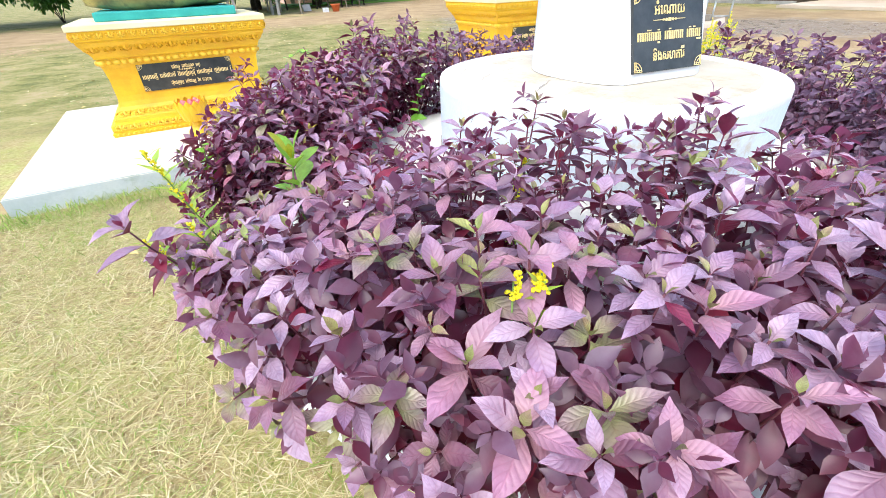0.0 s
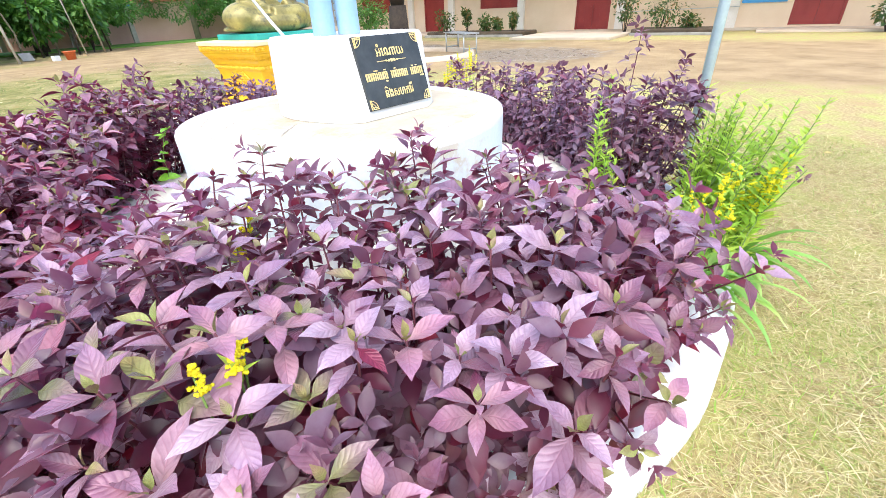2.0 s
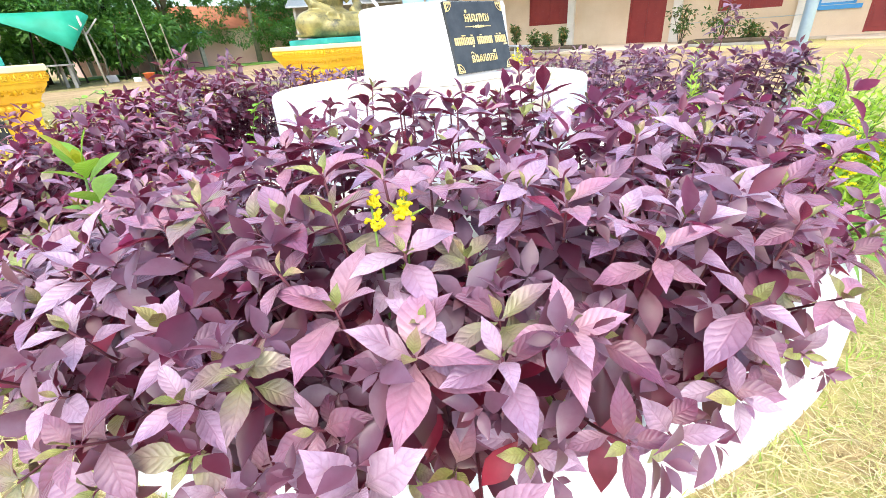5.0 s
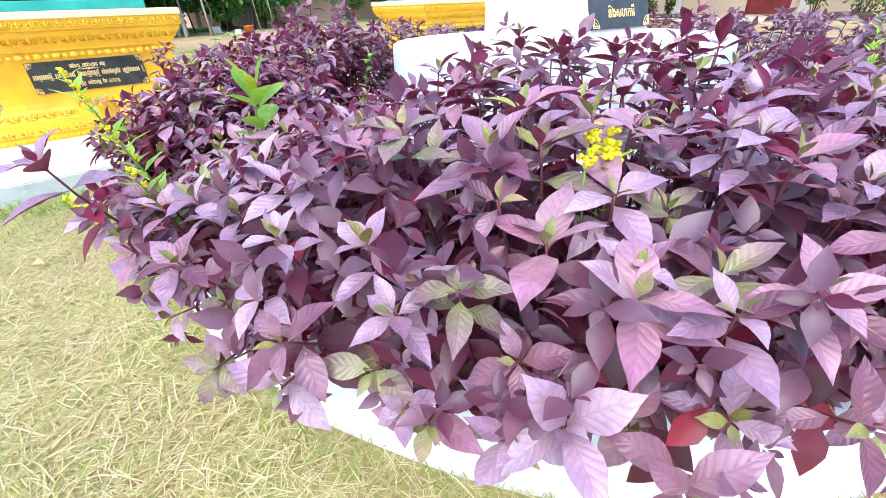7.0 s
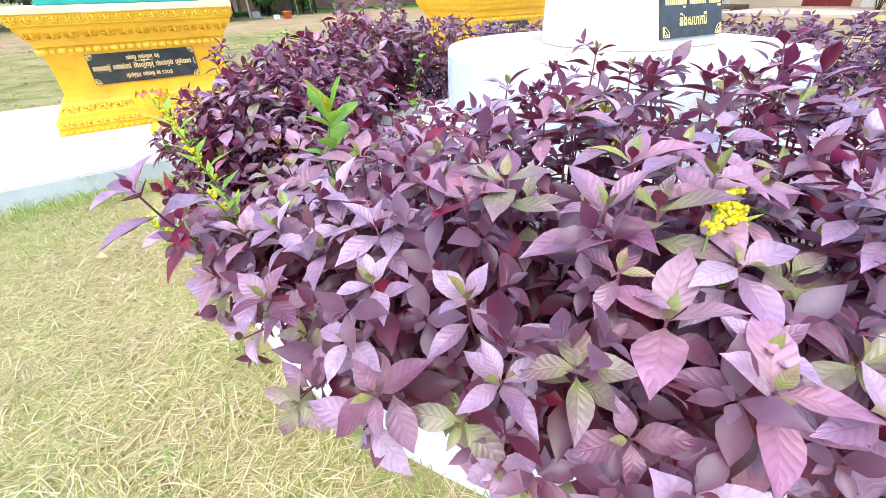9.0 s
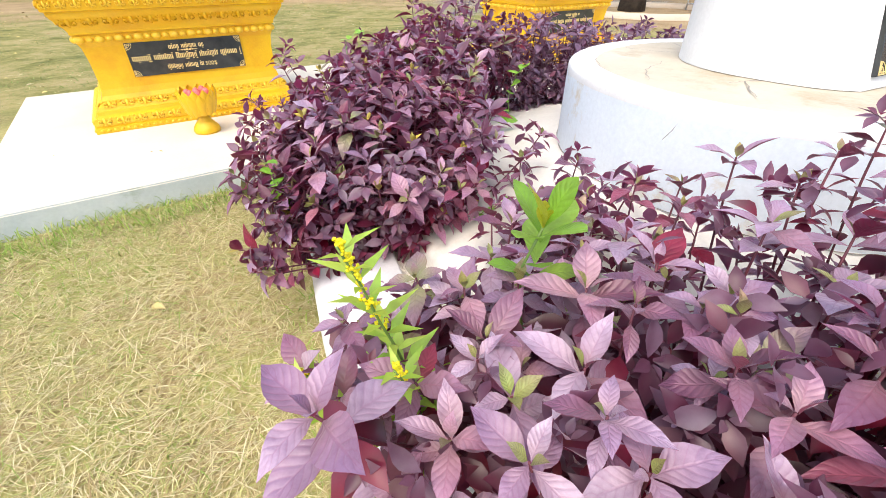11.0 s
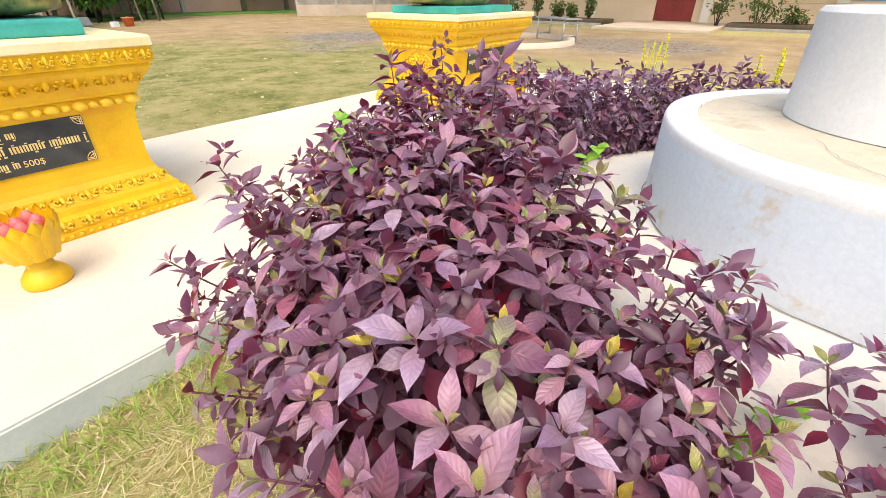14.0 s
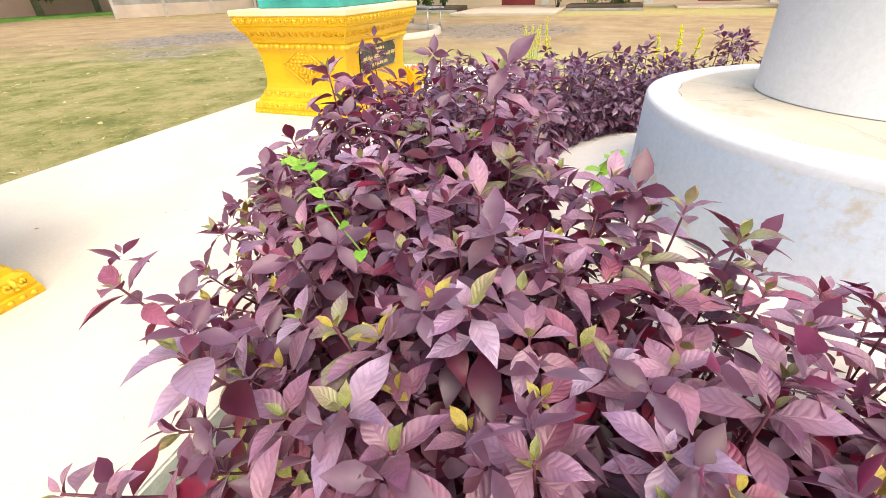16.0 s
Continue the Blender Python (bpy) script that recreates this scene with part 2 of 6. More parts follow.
M_YELLOW = mottled("yellow_paint", (0.78, 0.42, 0.008), (0.86, 0.52, 0.015), 4, 120, 0.42, 0.2, stain=(0.70, 0.33, 0.006), stain_at=(0.52, 0.75), stain_scale=5)
M_GOLD = mottled("golden_relief", (0.80, 0.44, 0.01), (0.90, 0.60, 0.05), 18, 200, 0.36, 0.3)
M_TEAL = mottled("teal_paint", (0.02, 0.30, 0.27), (0.05, 0.42, 0.38), 6, 90, 0.5)
M_BRONZE = mottled("bronze_statue", (0.13, 0.115, 0.05), (0.55, 0.46, 0.16), 5, 40, 0.38, 0.4, metal=0.25, stain=(0.07, 0.07, 0.04), stain_at=(0.52, 0.66), stain_scale=7)
M_PLAQUE = mottled("black_granite", (0.025, 0.028, 0.03), (0.06, 0.065, 0.068), 12, 400, 0.22, 0.05)
M_LETTER = mottled("gilt_letters", (0.75, 0.55, 0.20), (0.88, 0.70, 0.35), 40, 200, 0.4)
M_PINKFLOWER = mottled("pink_petal", (0.70, 0.10, 0.10), (0.85, 0.22, 0.20), 30, 200, 0.5)
M_BLUE = mottled("pale_blue_paint", (0.28, 0.46, 0.64), (0.36, 0.55, 0.72), 4, 80, 0.5)
M_PIPE = mottled("blue_grey_pipe", (0.40, 0.52, 0.58), (0.55, 0.66, 0.70), 10, 100, 0.4, metal=0.2)
M_WALL = mottled("cream_wall", (0.72, 0.54, 0.36), (0.80, 0.63, 0.45), 1.2, 40, 0.85, 0.15)
M_PINKWALL = mottled("pink_wall", (0.80, 0.50, 0.40), (0.88, 0.60, 0.50), 1.0, 30, 0.85)
M_TRIM = mottled("cream_trim", (0.72, 0.66, 0.58), (0.82, 0.77, 0.70), 2, 40, 0.8)
M_REDWOOD = mottled("red_brown_door", (0.24, 0.02, 0.018), (0.32, 0.035, 0.028), 2, 50, 0.45)
M_BLUETRIM = mottled("blue_trim", (0.05, 0.28, 0.62), (0.08, 0.36, 0.70), 3, 50, 0.5)
M_PORCH = mottled("porch_concrete", (0.52, 0.42, 0.32), (0.66, 0.55, 0.44), 1.5, 50, 0.85)
M_ROOF = mottled("tile_roof", (0.45, 0.14, 0.06), (0.60, 0.22, 0.10), 2, 30, 0.8)
M_BARK = mottled("bark", (0.018, 0.013, 0.01), (0.07, 0.05, 0.036), 8, 60, 0.9, 0.8, dist=0.02)
M_PALEBARK = mottled("pale_bark", (0.20, 0.17, 0.12), (0.38, 0.32, 0.24), 6, 60, 0.9, 0.5)
M_TREE = leaf_material("tree_leaf", [(0.0, (0.02, 0.09, 0.015)), (0.5, (0.065, 0.20, 0.035)), (1.0, (0.17, 0.36, 0.06))], (0.22, 0.50, 0.05), "island", veins=False, gloss=0.5)
M_SHRUB = leaf_material("shrub_leaf", [(0.0, (0.03, 0.09, 0.02)), (0.7, (0.07, 0.16, 0.03)), (1.0, (0.30, 0.12, 0.03))], (0.12, 0.25, 0.03), "island", veins=False, gloss=0.45)
M_TARP = mottled("green_tarp", (0.01, 0.30, 0.17), (0.03, 0.42, 0.26), 2, 40, 0.5)
M_POST = mottled("pale_wood", (0.40, 0.36, 0.30), (0.58, 0.54, 0.48), 6, 60, 0.8)
M_GREYWOOD = mottled("grey_board", (0.25, 0.24, 0.22), (0.42, 0.40, 0.37), 3, 60, 0.8)
M_DARK = mottled("dark_interior", (0.015, 0.015, 0.014), (0.05, 0.045, 0.04), 2, 30, 0.9)
M_ORANGE = mottled("orange_plastic", (0.62, 0.13, 0.04), (0.75, 0.20, 0.07), 8, 60, 0.5)
M_STEEL = mottled("galvanised_steel", (0.42, 0.44, 0.45), (0.60, 0.62, 0.63), 10, 90, 0.35, metal=0.6)
M_WHITEPAINT = mottled("white_paint", (0.72, 0.74, 0.76), (0.82, 0.84, 0.85), 4, 60, 0.5)
M_STRAW = leaf_material("dry_grass", [(0.0, (0.36, 0.25, 0.10)), (0.2, (0.66, 0.54, 0.25)), (0.45, (0.90, 0.82, 0.50)), (0.72, (0.66, 0.62, 0.24)), (0.9, (0.36, 0.44, 0.10)), (1.0, (0.24, 0.40, 0.06))], (0.5, 0.45, 0.2), "island", veins=False, gloss=0.7, through_light=0.2)
M_LUSH = leaf_material("green_grass", [(0.0, (0.20, 0.36, 0.04)), (0.6, (0.38, 0.50, 0.07)), (1.0, (0.54, 0.54, 0.20))], (0.3, 0.5, 0.1), "island", veins=False, gloss=0.6)


def ground_material():
    """Dry lawn near the planter, bare earth by the school, wet patches and green tufts."""
    m, n, l, b = mat("ground_earth_and_lawn", 0.9)
    c = n.new("ShaderNodeTexCoord")
    sep = n.new("ShaderNodeSeparateXYZ")
    l.new(c.outputs["Object"], sep.inputs[0])
    fine, mid, big = tex(n, l, 45, 8.0, 0.7), tex(n, l, 3.5, 6.0), tex(n, l, 0.35, 5.0)
    straw = ramp(n, [(0.30, (0.20, 0.13, 0.055)), (0.5, (0.42, 0.32, 0.15)), (0.70, (0.64, 0.55, 0.29))])
    l.new(fine.outputs["Fac"], straw.inputs["Fac"])
    green = ramp(n, [(0.3, (0.27, 0.30, 0.06)), (0.7, (0.54, 0.54, 0.18))])
    l.new(fine.outputs["Fac"], green.inputs["Fac"])
    gf = ramp(n, [(0.42, (0, 0, 0)), (0.62, (0.85, 0.85, 0.85))])
    l.new(mid.outputs["Fac"], gf.inputs["Fac"])
    lawn = mix(n, l, gf.outputs["Color"], straw.outputs["Color"], green.outputs["Color"])
    bare = ramp(n, [(0.54, (0, 0, 0)), (0.64, (0.75, 0.75, 0.75))])
    l.new(tex(n, l, 1.9, 9.0, 0.72).outputs["Fac"], bare.inputs["Fac"])
    lawn = mix(n, l, bare.outputs["Color"], lawn, (0.42, 0.28, 0.145))
    yard = ramp(n, [(0.36, (0.09, 0.11, 0.02)), (0.46, (0.21, 0.20, 0.05)), (0.54, (0.33, 0.28, 0.11)), (0.66, (0.42, 0.31, 0.17))])
    l.new(tex(n, l, 1.6, 12.0, 0.82).outputs["Fac"], yard.inputs["Fac"])
    away = n.new("ShaderNodeMapRange")
    away.inputs["From Min"].default_value, away.inputs["From Max"].default_value = 2.2, 4.2
    l.new(sep.outputs["Y"], away.inputs["Value"])
    lawn = mix(n, l, away.outputs["Result"], lawn, yard.outputs["Color"])
    earth = ramp(n, [(0.3, (0.25, 0.165, 0.08)), (0.55, (0.39, 0.275, 0.145)), (0.75, (0.48, 0.36, 0.20))])
    emix = tex(n, l, 1.4, 8.0, 0.65)
    l.new(emix.outputs["Fac"], earth.inputs["Fac"])
    # bare earth: a drive along the school front, with a ragged edge
    jag = n.new("ShaderNodeMath")
    jag.operation = "MULTIPLY_ADD"
    l.new(big.outputs["Fac"], jag.inputs[0])
    jag.inputs[1].default_value = 3.0
    l.new(sep.outputs["X"], jag.inputs[2])
    e0 = n.new("ShaderNodeMapRange")
    e0.inputs["From Min"].default_value, e0.inputs["From Max"].default_value = 6.3, 7.3
    l.new(jag.outputs[0], e0.inputs["Value"])
    e1 = n.new("ShaderNodeMapRange")
    e1.inputs["From Min"].default_value, e1.inputs["From Max"].default_value = 14.2, 13.4
    l.new(jag.outputs[0], e1.inputs["Value"])
    band = n.new("ShaderNodeMath")
    band.operation = "MULTIPLY"
    l.new(e0.outputs["Result"], band.inputs[0])
    l.new(e1.outputs["Result"], band.inputs[1])
    # worn earth shows through the yard beyond the slab as well
    yjag = n.new("ShaderNodeMath")
    yjag.operation = "MULTIPLY_ADD"
    l.new(big.outputs["Fac"], yjag.inputs[0])
    yjag.inputs[1].default_value = 14.0
    l.new(sep.outputs["Y"], yjag.inputs[2])
    y0 = n.new("ShaderNodeMapRange")
    y0.inputs["From Min"].default_value, y0.inputs["From Max"].default_value = 16.5, 19.0
    l.new(yjag.outputs[0], y0.inputs["Value"])
    y1 = n.new("ShaderNodeMapRange")
    y1.inputs["From Min"].default_value, y1.inputs["From Max"].default_value = 25.5, 23.0
    l.new(yjag.outputs[0], y1.inputs["Value"])
    yb = n.new("ShaderNodeMath")
    yb.operation = "MULTIPLY"
    l.new(y0.outputs["Result"], yb.inputs[0])
    l.new(y1.outputs["Result"], yb.inputs[1])
    yb2 = n.new("ShaderNodeMath")
    yb2.operation = "MAXIMUM"
    l.new(yb.outputs[0], yb2.inputs[0])
    l.new(band.outputs[0], yb2.inputs[1])
    col = mix(n, l, yb2.outputs[0], lawn, earth.outputs["Color"])
    # damp hollows, ragged at their edges
    wet = None
    ragged = tex(n, l, 2.6, 10.0, 0.72)
    for x, y, r in ((6.3, 9.2, 1.5), (9.3, 8.0, 1.5), (8.4, 3.2, 1.6), (4.4, 7.8, 0.6)):
        dv = n.new("ShaderNodeVectorMath")
        dv.operation = "DISTANCE"
        l.new(c.outputs["Object"], dv.inputs[0])
        dv.inputs[1].default_value = (x, y, 0)
        rag = n.new("ShaderNodeMath")
        rag.operation = "MULTIPLY_ADD"
        l.new(ragged.outputs["Fac"], rag.inputs[0])
        rag.inputs[1].default_value = 3.6
        l.new(dv.outputs["Value"], rag.inputs[2])
        near = n.new("ShaderNodeMapRange")
        near.inputs["From Min"].default_value, near.inputs["From Max"].default_value = r + 2.2, r + 1.4
        l.new(rag.outputs[0], near.inputs["Value"])
        if wet:
            mx = n.new("ShaderNodeMath")
            mx.operation = "MAXIMUM"
            l.new(wet, mx.inputs[0])
            l.new(near.outputs["Result"], mx.inputs[1])
            wet = mx.outputs[0]
        else:
            wet = near.outputs["Result"]
    col = mix(n, l, wet, col, (0.26, 0.205, 0.15))
    # standing water shines in small patches between the mud
    shine = ramp(n, [(0.47, (0, 0, 0)), (0.56, (1, 1, 1))])
    l.new(tex(n, l, 5.5, 6.0, 0.6).outputs["Fac"], shine.inputs["Fac"])
    film = n.new("ShaderNodeMath")
    film.operation = "MULTIPLY"
    l.new(shine.outputs["Color"], film.inputs[0])
    l.new(wet, film.inputs[1])
    rr = n.new("ShaderNodeMapRange")
    rr.inputs["To Min"].default_value, rr.inputs["To Max"].default_value = 0.92, 0.2
    l.new(film.outputs[0], rr.inputs["Value"])
    l.new(rr.outputs["Result"], b.inputs["Roughness"])
    l.new(col, b.inputs["Base Color"])
    bump(n, l, b, fine.outputs["Fac"], 0.6, 0.02)
    return m


M_GROUND = ground_material()


# ---- building blocks ----
def mesh_of(name, bm, materials, smooth=False):
    me = bpy.data.meshes.new(name)
    bm.to_mesh(me)
    bm.free()
    for m in materials if isinstance(materials, (list, tuple)) else [materials]:
        me.materials.append(m)
    if smooth:
        me.shade_smooth()
    return me


def part(name, bm, material, parent=None, label="", smooth=False, kind=""):
    ob = new(name, mesh_of(name, bm, material, smooth))
    if parent:
        ob.parent = parent
    return tagged(ob, label, kind=kind)


def thing(name, label, category, at=(0, 0, 0), turn=0.0, group="", kind=""):
    ob = new(name)
    ob.matrix_basis = pose(*at, 0, 0, turn)
    ob.empty_display_size = 0.1
    return tagged(ob, label, category, group, kind)


def box(bm, x0, y0, z0, x1, y1, z1, bevel=0.0):
    r = bmesh.ops.create_cube(bm, size=1.0, matrix=Matrix.Translation(((x0 + x1) / 2, (y0 + y1) / 2, (z0 + z1) / 2)) @ Matrix.Diagonal((x1 - x0, y1 - y0, z1 - z0, 1)))
    if bevel:
        edges = {e for v in r["verts"] for e in v.link_edges}
        bmesh.ops.bevel(bm, geom=list(edges), offset=bevel, segments=2, affect="EDGES", profile=0.6)
    return r


def boxed(*a, **k):
    bm = bmesh.new()
    box(bm, *a, **k)
    return bm


def lathe(bm, profile, steps=64, at=(0, 0), a0=0.0, a1=2 * math.pi, wobble=None):
    """Turns a profile of (radius, height) about an upright line."""
    full = abs(a1 - a0 - 2 * math.pi) < 1e-6
    rings = []
    for i in range(steps if full else steps + 1):
        a = a0 + (a1 - a0) * i / steps
        ring = []
        for r, z in profile:
            w = wobble(a, r, z) if wobble else 0.0
            ring.append(bm.verts.new((at[0] + (r + w) * math.cos(a), at[1] + (r + w) * math.sin(a), z)))
        rings.append(ring)
    for i in range(len(rings) if full else len(rings) - 1):
        p, q = rings[i], rings[(i + 1) % len(rings)]
        for j in range(len(profile) - 1):
            if profile[j][0] < 1e-6 and profile[j + 1][0] < 1e-6:
                continue
            bm.faces.new((p[j], q[j], q[j + 1], p[j + 1]))
    bmesh.ops.remove_doubles(bm, verts=bm.verts, dist=1e-6)
    bmesh.ops.recalc_face_normals(bm, faces=bm.faces)
    return bm


def tube(bm, pts, radii, sides=6):
    """A tapering round bar along a line of points."""
    pts = [Vector(p) for p in pts]
    rings = []
    for i, p in enumerate(pts):
        d = (pts[min(i + 1, len(pts) - 1)] - pts[max(i - 1, 0)]).normalized()
        u = d.cross(Vector((0.3, 0.2, 1.0) if abs(d.z) < 0.9 else (1, 0, 0))).normalized()
        v = d.cross(u)
        r = radii[i] if isinstance(radii, (list, tuple)) else radii
        rings.append([bm.verts.new(p + r * (math.cos(k * 2 * math.pi / sides) * u + math.sin(k * 2 * math.pi / sides) * v)) for k in range(sides)])
    for a, b in zip(rings, rings[1:]):
        for k in range(sides):
            bm.faces.new((a[k], a[(k + 1) % sides], b[(k + 1) % sides], b[k]))
    bm.faces.new(rings[0][::-1])
    bm.faces.new(rings[-1])
    return bm


def square_profile(bm, profile, hx, hy):
    """A moulded block: profile of (overhang, height) run round a rectangle of half sizes hx, hy."""
    rings = []
    for o, z in profile:
        rings.append([bm.verts.new((sx * (hx + o), sy * (hy + o), z)) for sx, sy in ((-1, -1), (1, -1), (1, 1), (-1, 1))])
    for a, b in zip(rings, rings[1:]):
        for k in range(4):
            bm.faces.new((a[k], a[(k + 1) % 4], b[(k + 1) % 4], b[k]))
    bm.faces.new(rings[0][::-1])
    bm.faces.new(rings[-1])
    bmesh.ops.recalc_face_normals(bm, faces=bm.faces)
    return bm


CX, CY = 0.107, 0.216          # centre of the round planter


def ring_at(r, a, z=0.0):
    return Vector((CX + r * math.cos(radians(a)), CY + r * math.sin(radians(a)), z))


# ---- ground ----
gm = bmesh.new()
gx = [-600, -120, -30, -8, -4, -2, 0, 2, 4, 8, 30, 120, 600]
gv = {(i, j): gm.verts.new((x, y, 0)) for i, x in enumerate(gx) for j, y in enumerate(gx)}
for i in range(len(gx) - 1):
    for j in range(len(gx) - 1):
        gm.faces.new((gv[i, j], gv[i + 1, j], gv[i + 1, j + 1], gv[i, j + 1]))
ground = tagged(new("ground", mesh_of("ground", gm, M_GROUND)), "dry straw-coloured lawn with green tufts and bare brown earth", "ground", kind="structure")

# ---- the round planter ----
planter = thing("round_planter", "round whitewashed concrete planter with kerb and raised centre", "planter", kind="structure")
kerb = bmesh.new()
lathe(kerb, [(1.185, -0.02), (1.185, 0.170), (1.192, 0.178), (1.385, 0.182), (1.402, 0.174), (1.412, 0.155), (1.418, -0.02)], 120, (CX, CY), wobble=lambda a, r, z: 0.006 * math.sin(5 * a) + 0.003 * math.sin(17 * a))
part("kerb", kerb, M_WHITE, planter, "cracked whitewashed outer kerb", True)
soil = bmesh.new()
lathe(soil, [(1.08, 0.14), (1.12, 0.160), (1.15, 0.150), (1.19, 0.158)], 120, (CX, CY))
part("soil_bed", soil, M_SOIL, planter, "dry brown soil", True)
terr = bmesh.new()
lathe(terr, [(1.112, 0.05), (1.112, 0.205), (1.10, 0.222), (1.075, 0.230), (0.9, 0.268), (0.7, 0.318), (0.60, 0.338)], 120, (CX, CY), wobble=lambda a, r, z: 0.005 * math.sin(7 * a + 1))
part("terrace", terr, M_TERRACE, planter, "sloping cream-white apron round the drum", True)
drum = bmesh.new()
lathe(drum, [(0.606, 0.30), (0.606, 0.562)], 128, (CX, CY), wobble=lambda a, r, z: 0.003 * math.sin(6 * a))
part("drum_wall", drum, M_DRUM, planter, "pale blue-white drum wall with tan stains", True)
drum = bmesh.new()
lathe(drum, [(0.606, 0.562), (0.6055, 0.578), (0.602, 0.586), (0.596, 0.590), (0.528, 0.591), (0.522, 0.587)], 128, (CX, CY), wobble=lambda a, r, z: 0.003 * math.sin(6 * a))
part("drum_rim", drum, M_WHITE, planter, "smooth white rim of the drum", True)
dtop = bmesh.new()
lathe(dtop, [(0.525, 0.587), (0.3, 0.590), (0.0, 0.591)], 96, (CX, CY))
part("drum_top", dtop, M_TOPWHITE, planter, "worn cream drum top with hairline cracks", True)
for k in range(5):
    bm = bmesh.new()
    a0 = radians((70, 128, 165, 205, 250)[k])
    lathe(bm, [(0.5215, 0.5885), (0.5235, 0.5885)], 14, (CX, CY), a0, a0 + radians((24, 18, 30, 16, 22)[k]), wobble=lambda a, r, z: 0.004 * math.sin(31 * a))
    part("hairline_crack", bm, M_FAINT, planter)
seam = bmesh.new()
lathe(seam, [(0.607, 0.3395), (0.611, 0.3392)], 90, (CX, CY), radians(80), radians(270), wobble=lambda a, r, z: 0.002 * math.sin(23 * a))
part("seam", seam, M_FAINT, planter, "dark seam where drum meets apron")
mark = bmesh.new()
tube(mark, [ring_at(0.6065, 186, 0.556), ring_at(0.607, 185, 0.530), ring_at(0.6065, 183.5, 0.505)], 0.0011, 4)
part("hairline_crack", mark, M_FAINT, planter)


def crack(pts, z, width, material, jitter=0.012, seed=1):
    """A ragged dark line lying on a level surface."""
    rng = random.Random(seed)
    line = []
    for (x0, y0), (x1, y1) in zip(pts, pts[1:]):
        for k in range(6):
            f = k / 6
            line.append(Vector((x0 + (x1 - x0) * f + rng.uniform(-jitter, jitter), y0 + (y1 - y0) * f + rng.uniform(-jitter, jitter), z)))
    line.append(Vector((*pts[-1], z)))
    bm = bmesh.new()
    low, high = [], []
    for i, p in enumerate(line):
        d = (line[min(i + 1, len(line) - 1)] - line[max(i - 1, 0)]).normalized()
        s = Vector((-d.y, d.x, 0)) * width * rng.uniform(0.5, 1.2) * (0.4 if i in (0, len(line) - 1) else 1)
        low.append(bm.verts.new(p - s))
        high.append(bm.verts.new(p + s))
    for i in range(len(line) - 1):
        bm.faces.new((low[i], low[i + 1], high[i + 1], high[i]))
    return bm


part("kerb_crack", crack([(-1.15, 0.60), (-1.16, 0.537), (-1.17, 0.492), (-1.184, 0.439), (-1.197, 0.385), (-1.22, 0.305)], 0.1835, 0.0024, M_CRACK, 0.008, 3), M_CRACK, planter, "jagged dark crack across the kerb")
for pts, w, sd in (([(-0.30, 0.10), (-0.17, 0.19), (-0.09, 0.16)], 0.0022, 4), ([(-0.22, 0.20), (-0.16, 0.19)], 0.002, 5), ([(0.02, 0.71), (0.05, 0.58), (0.10, 0.52)], 0.0016, 6), ([(-0.36, 0.34), (-0.25, 0.42), (-0.10, 0.47)], 0.0014, 7), ([(0.30, 0.72), (0.22, 0.60), (0.19, 0.53)], 0.0014, 8)):
    part("hairline_crack", crack(pts, 0.5925, w, M_FAINT, 0.006, sd), M_FAINT, planter)

# ---- pedestal with plaque on the drum ----
ped = thing("plaque_pedestal", "whitewashed rounded pedestal with a black plaque face", "pedestal")
PZ0, PZ1 = 0.592, 0.852


def pedestal_outline(front_l, front_r, cx, cy, r):
    """Flat front between two corners, round behind."""
    a0 = math.atan2(front_r[1] - cy, front_r[0] - cx)
    a1 = math.atan2(front_l[1] - cy, front_l[0] - cx) + 2 * math.pi
    if a1 - a0 > 2 * math.pi:
        a1 -= 2 * math.pi
    pts = [front_l, front_r]
    for k in range(1, 40):
        f = k / 40
        a = a0 + (a1 - a0) * f
        e = min(1.0, min(f, 1 - f) * 7)
        r0 = math.hypot(front_r[0] - cx, front_r[1] - cy) if f < 0.5 else math.hypot(front_l[0] - cx, front_l[1] - cy)
        rr = r0 + (r - r0) * (e * e * (3 - 2 * e))
        pts.append((cx + rr * math.cos(a), cy + rr * math.sin(a)))
    return pts


pb = bmesh.new()
low = pedestal_outline((-0.042, -0.018), (0.268, -0.055), 0.19, 0.235, 0.305)
top = pedestal_outline((0.014, 0.048), (0.338, 0.012), 0.20, 0.255, 0.292)
lv = [pb.verts.new((*p, PZ0)) for p in low]
mv = [pb.verts.new((*(Vector(p).lerp(Vector(q), 0.97)), PZ1 - 0.012)) for p, q in zip(low, top)]
tc = Vector((0.2, 0.24))
tv = [pb.verts.new((*(Vector(q).lerp(tc, 0.03)), PZ1)) for q in top]
for a, b in ((lv, mv), (mv, tv)):
    for k in range(len(a)):
        pb.faces.new((a[k], a[(k + 1) % len(a)], b[(k + 1) % len(a)], b[k]))
pb.faces.new(tv)
bmesh.ops.recalc_face_normals(pb, faces=pb.faces)
for e in pb.edges:
    e.smooth = e.calc_face_angle(3.0) < 0.6
part("body", pb, M_WHITE, ped, "", True)


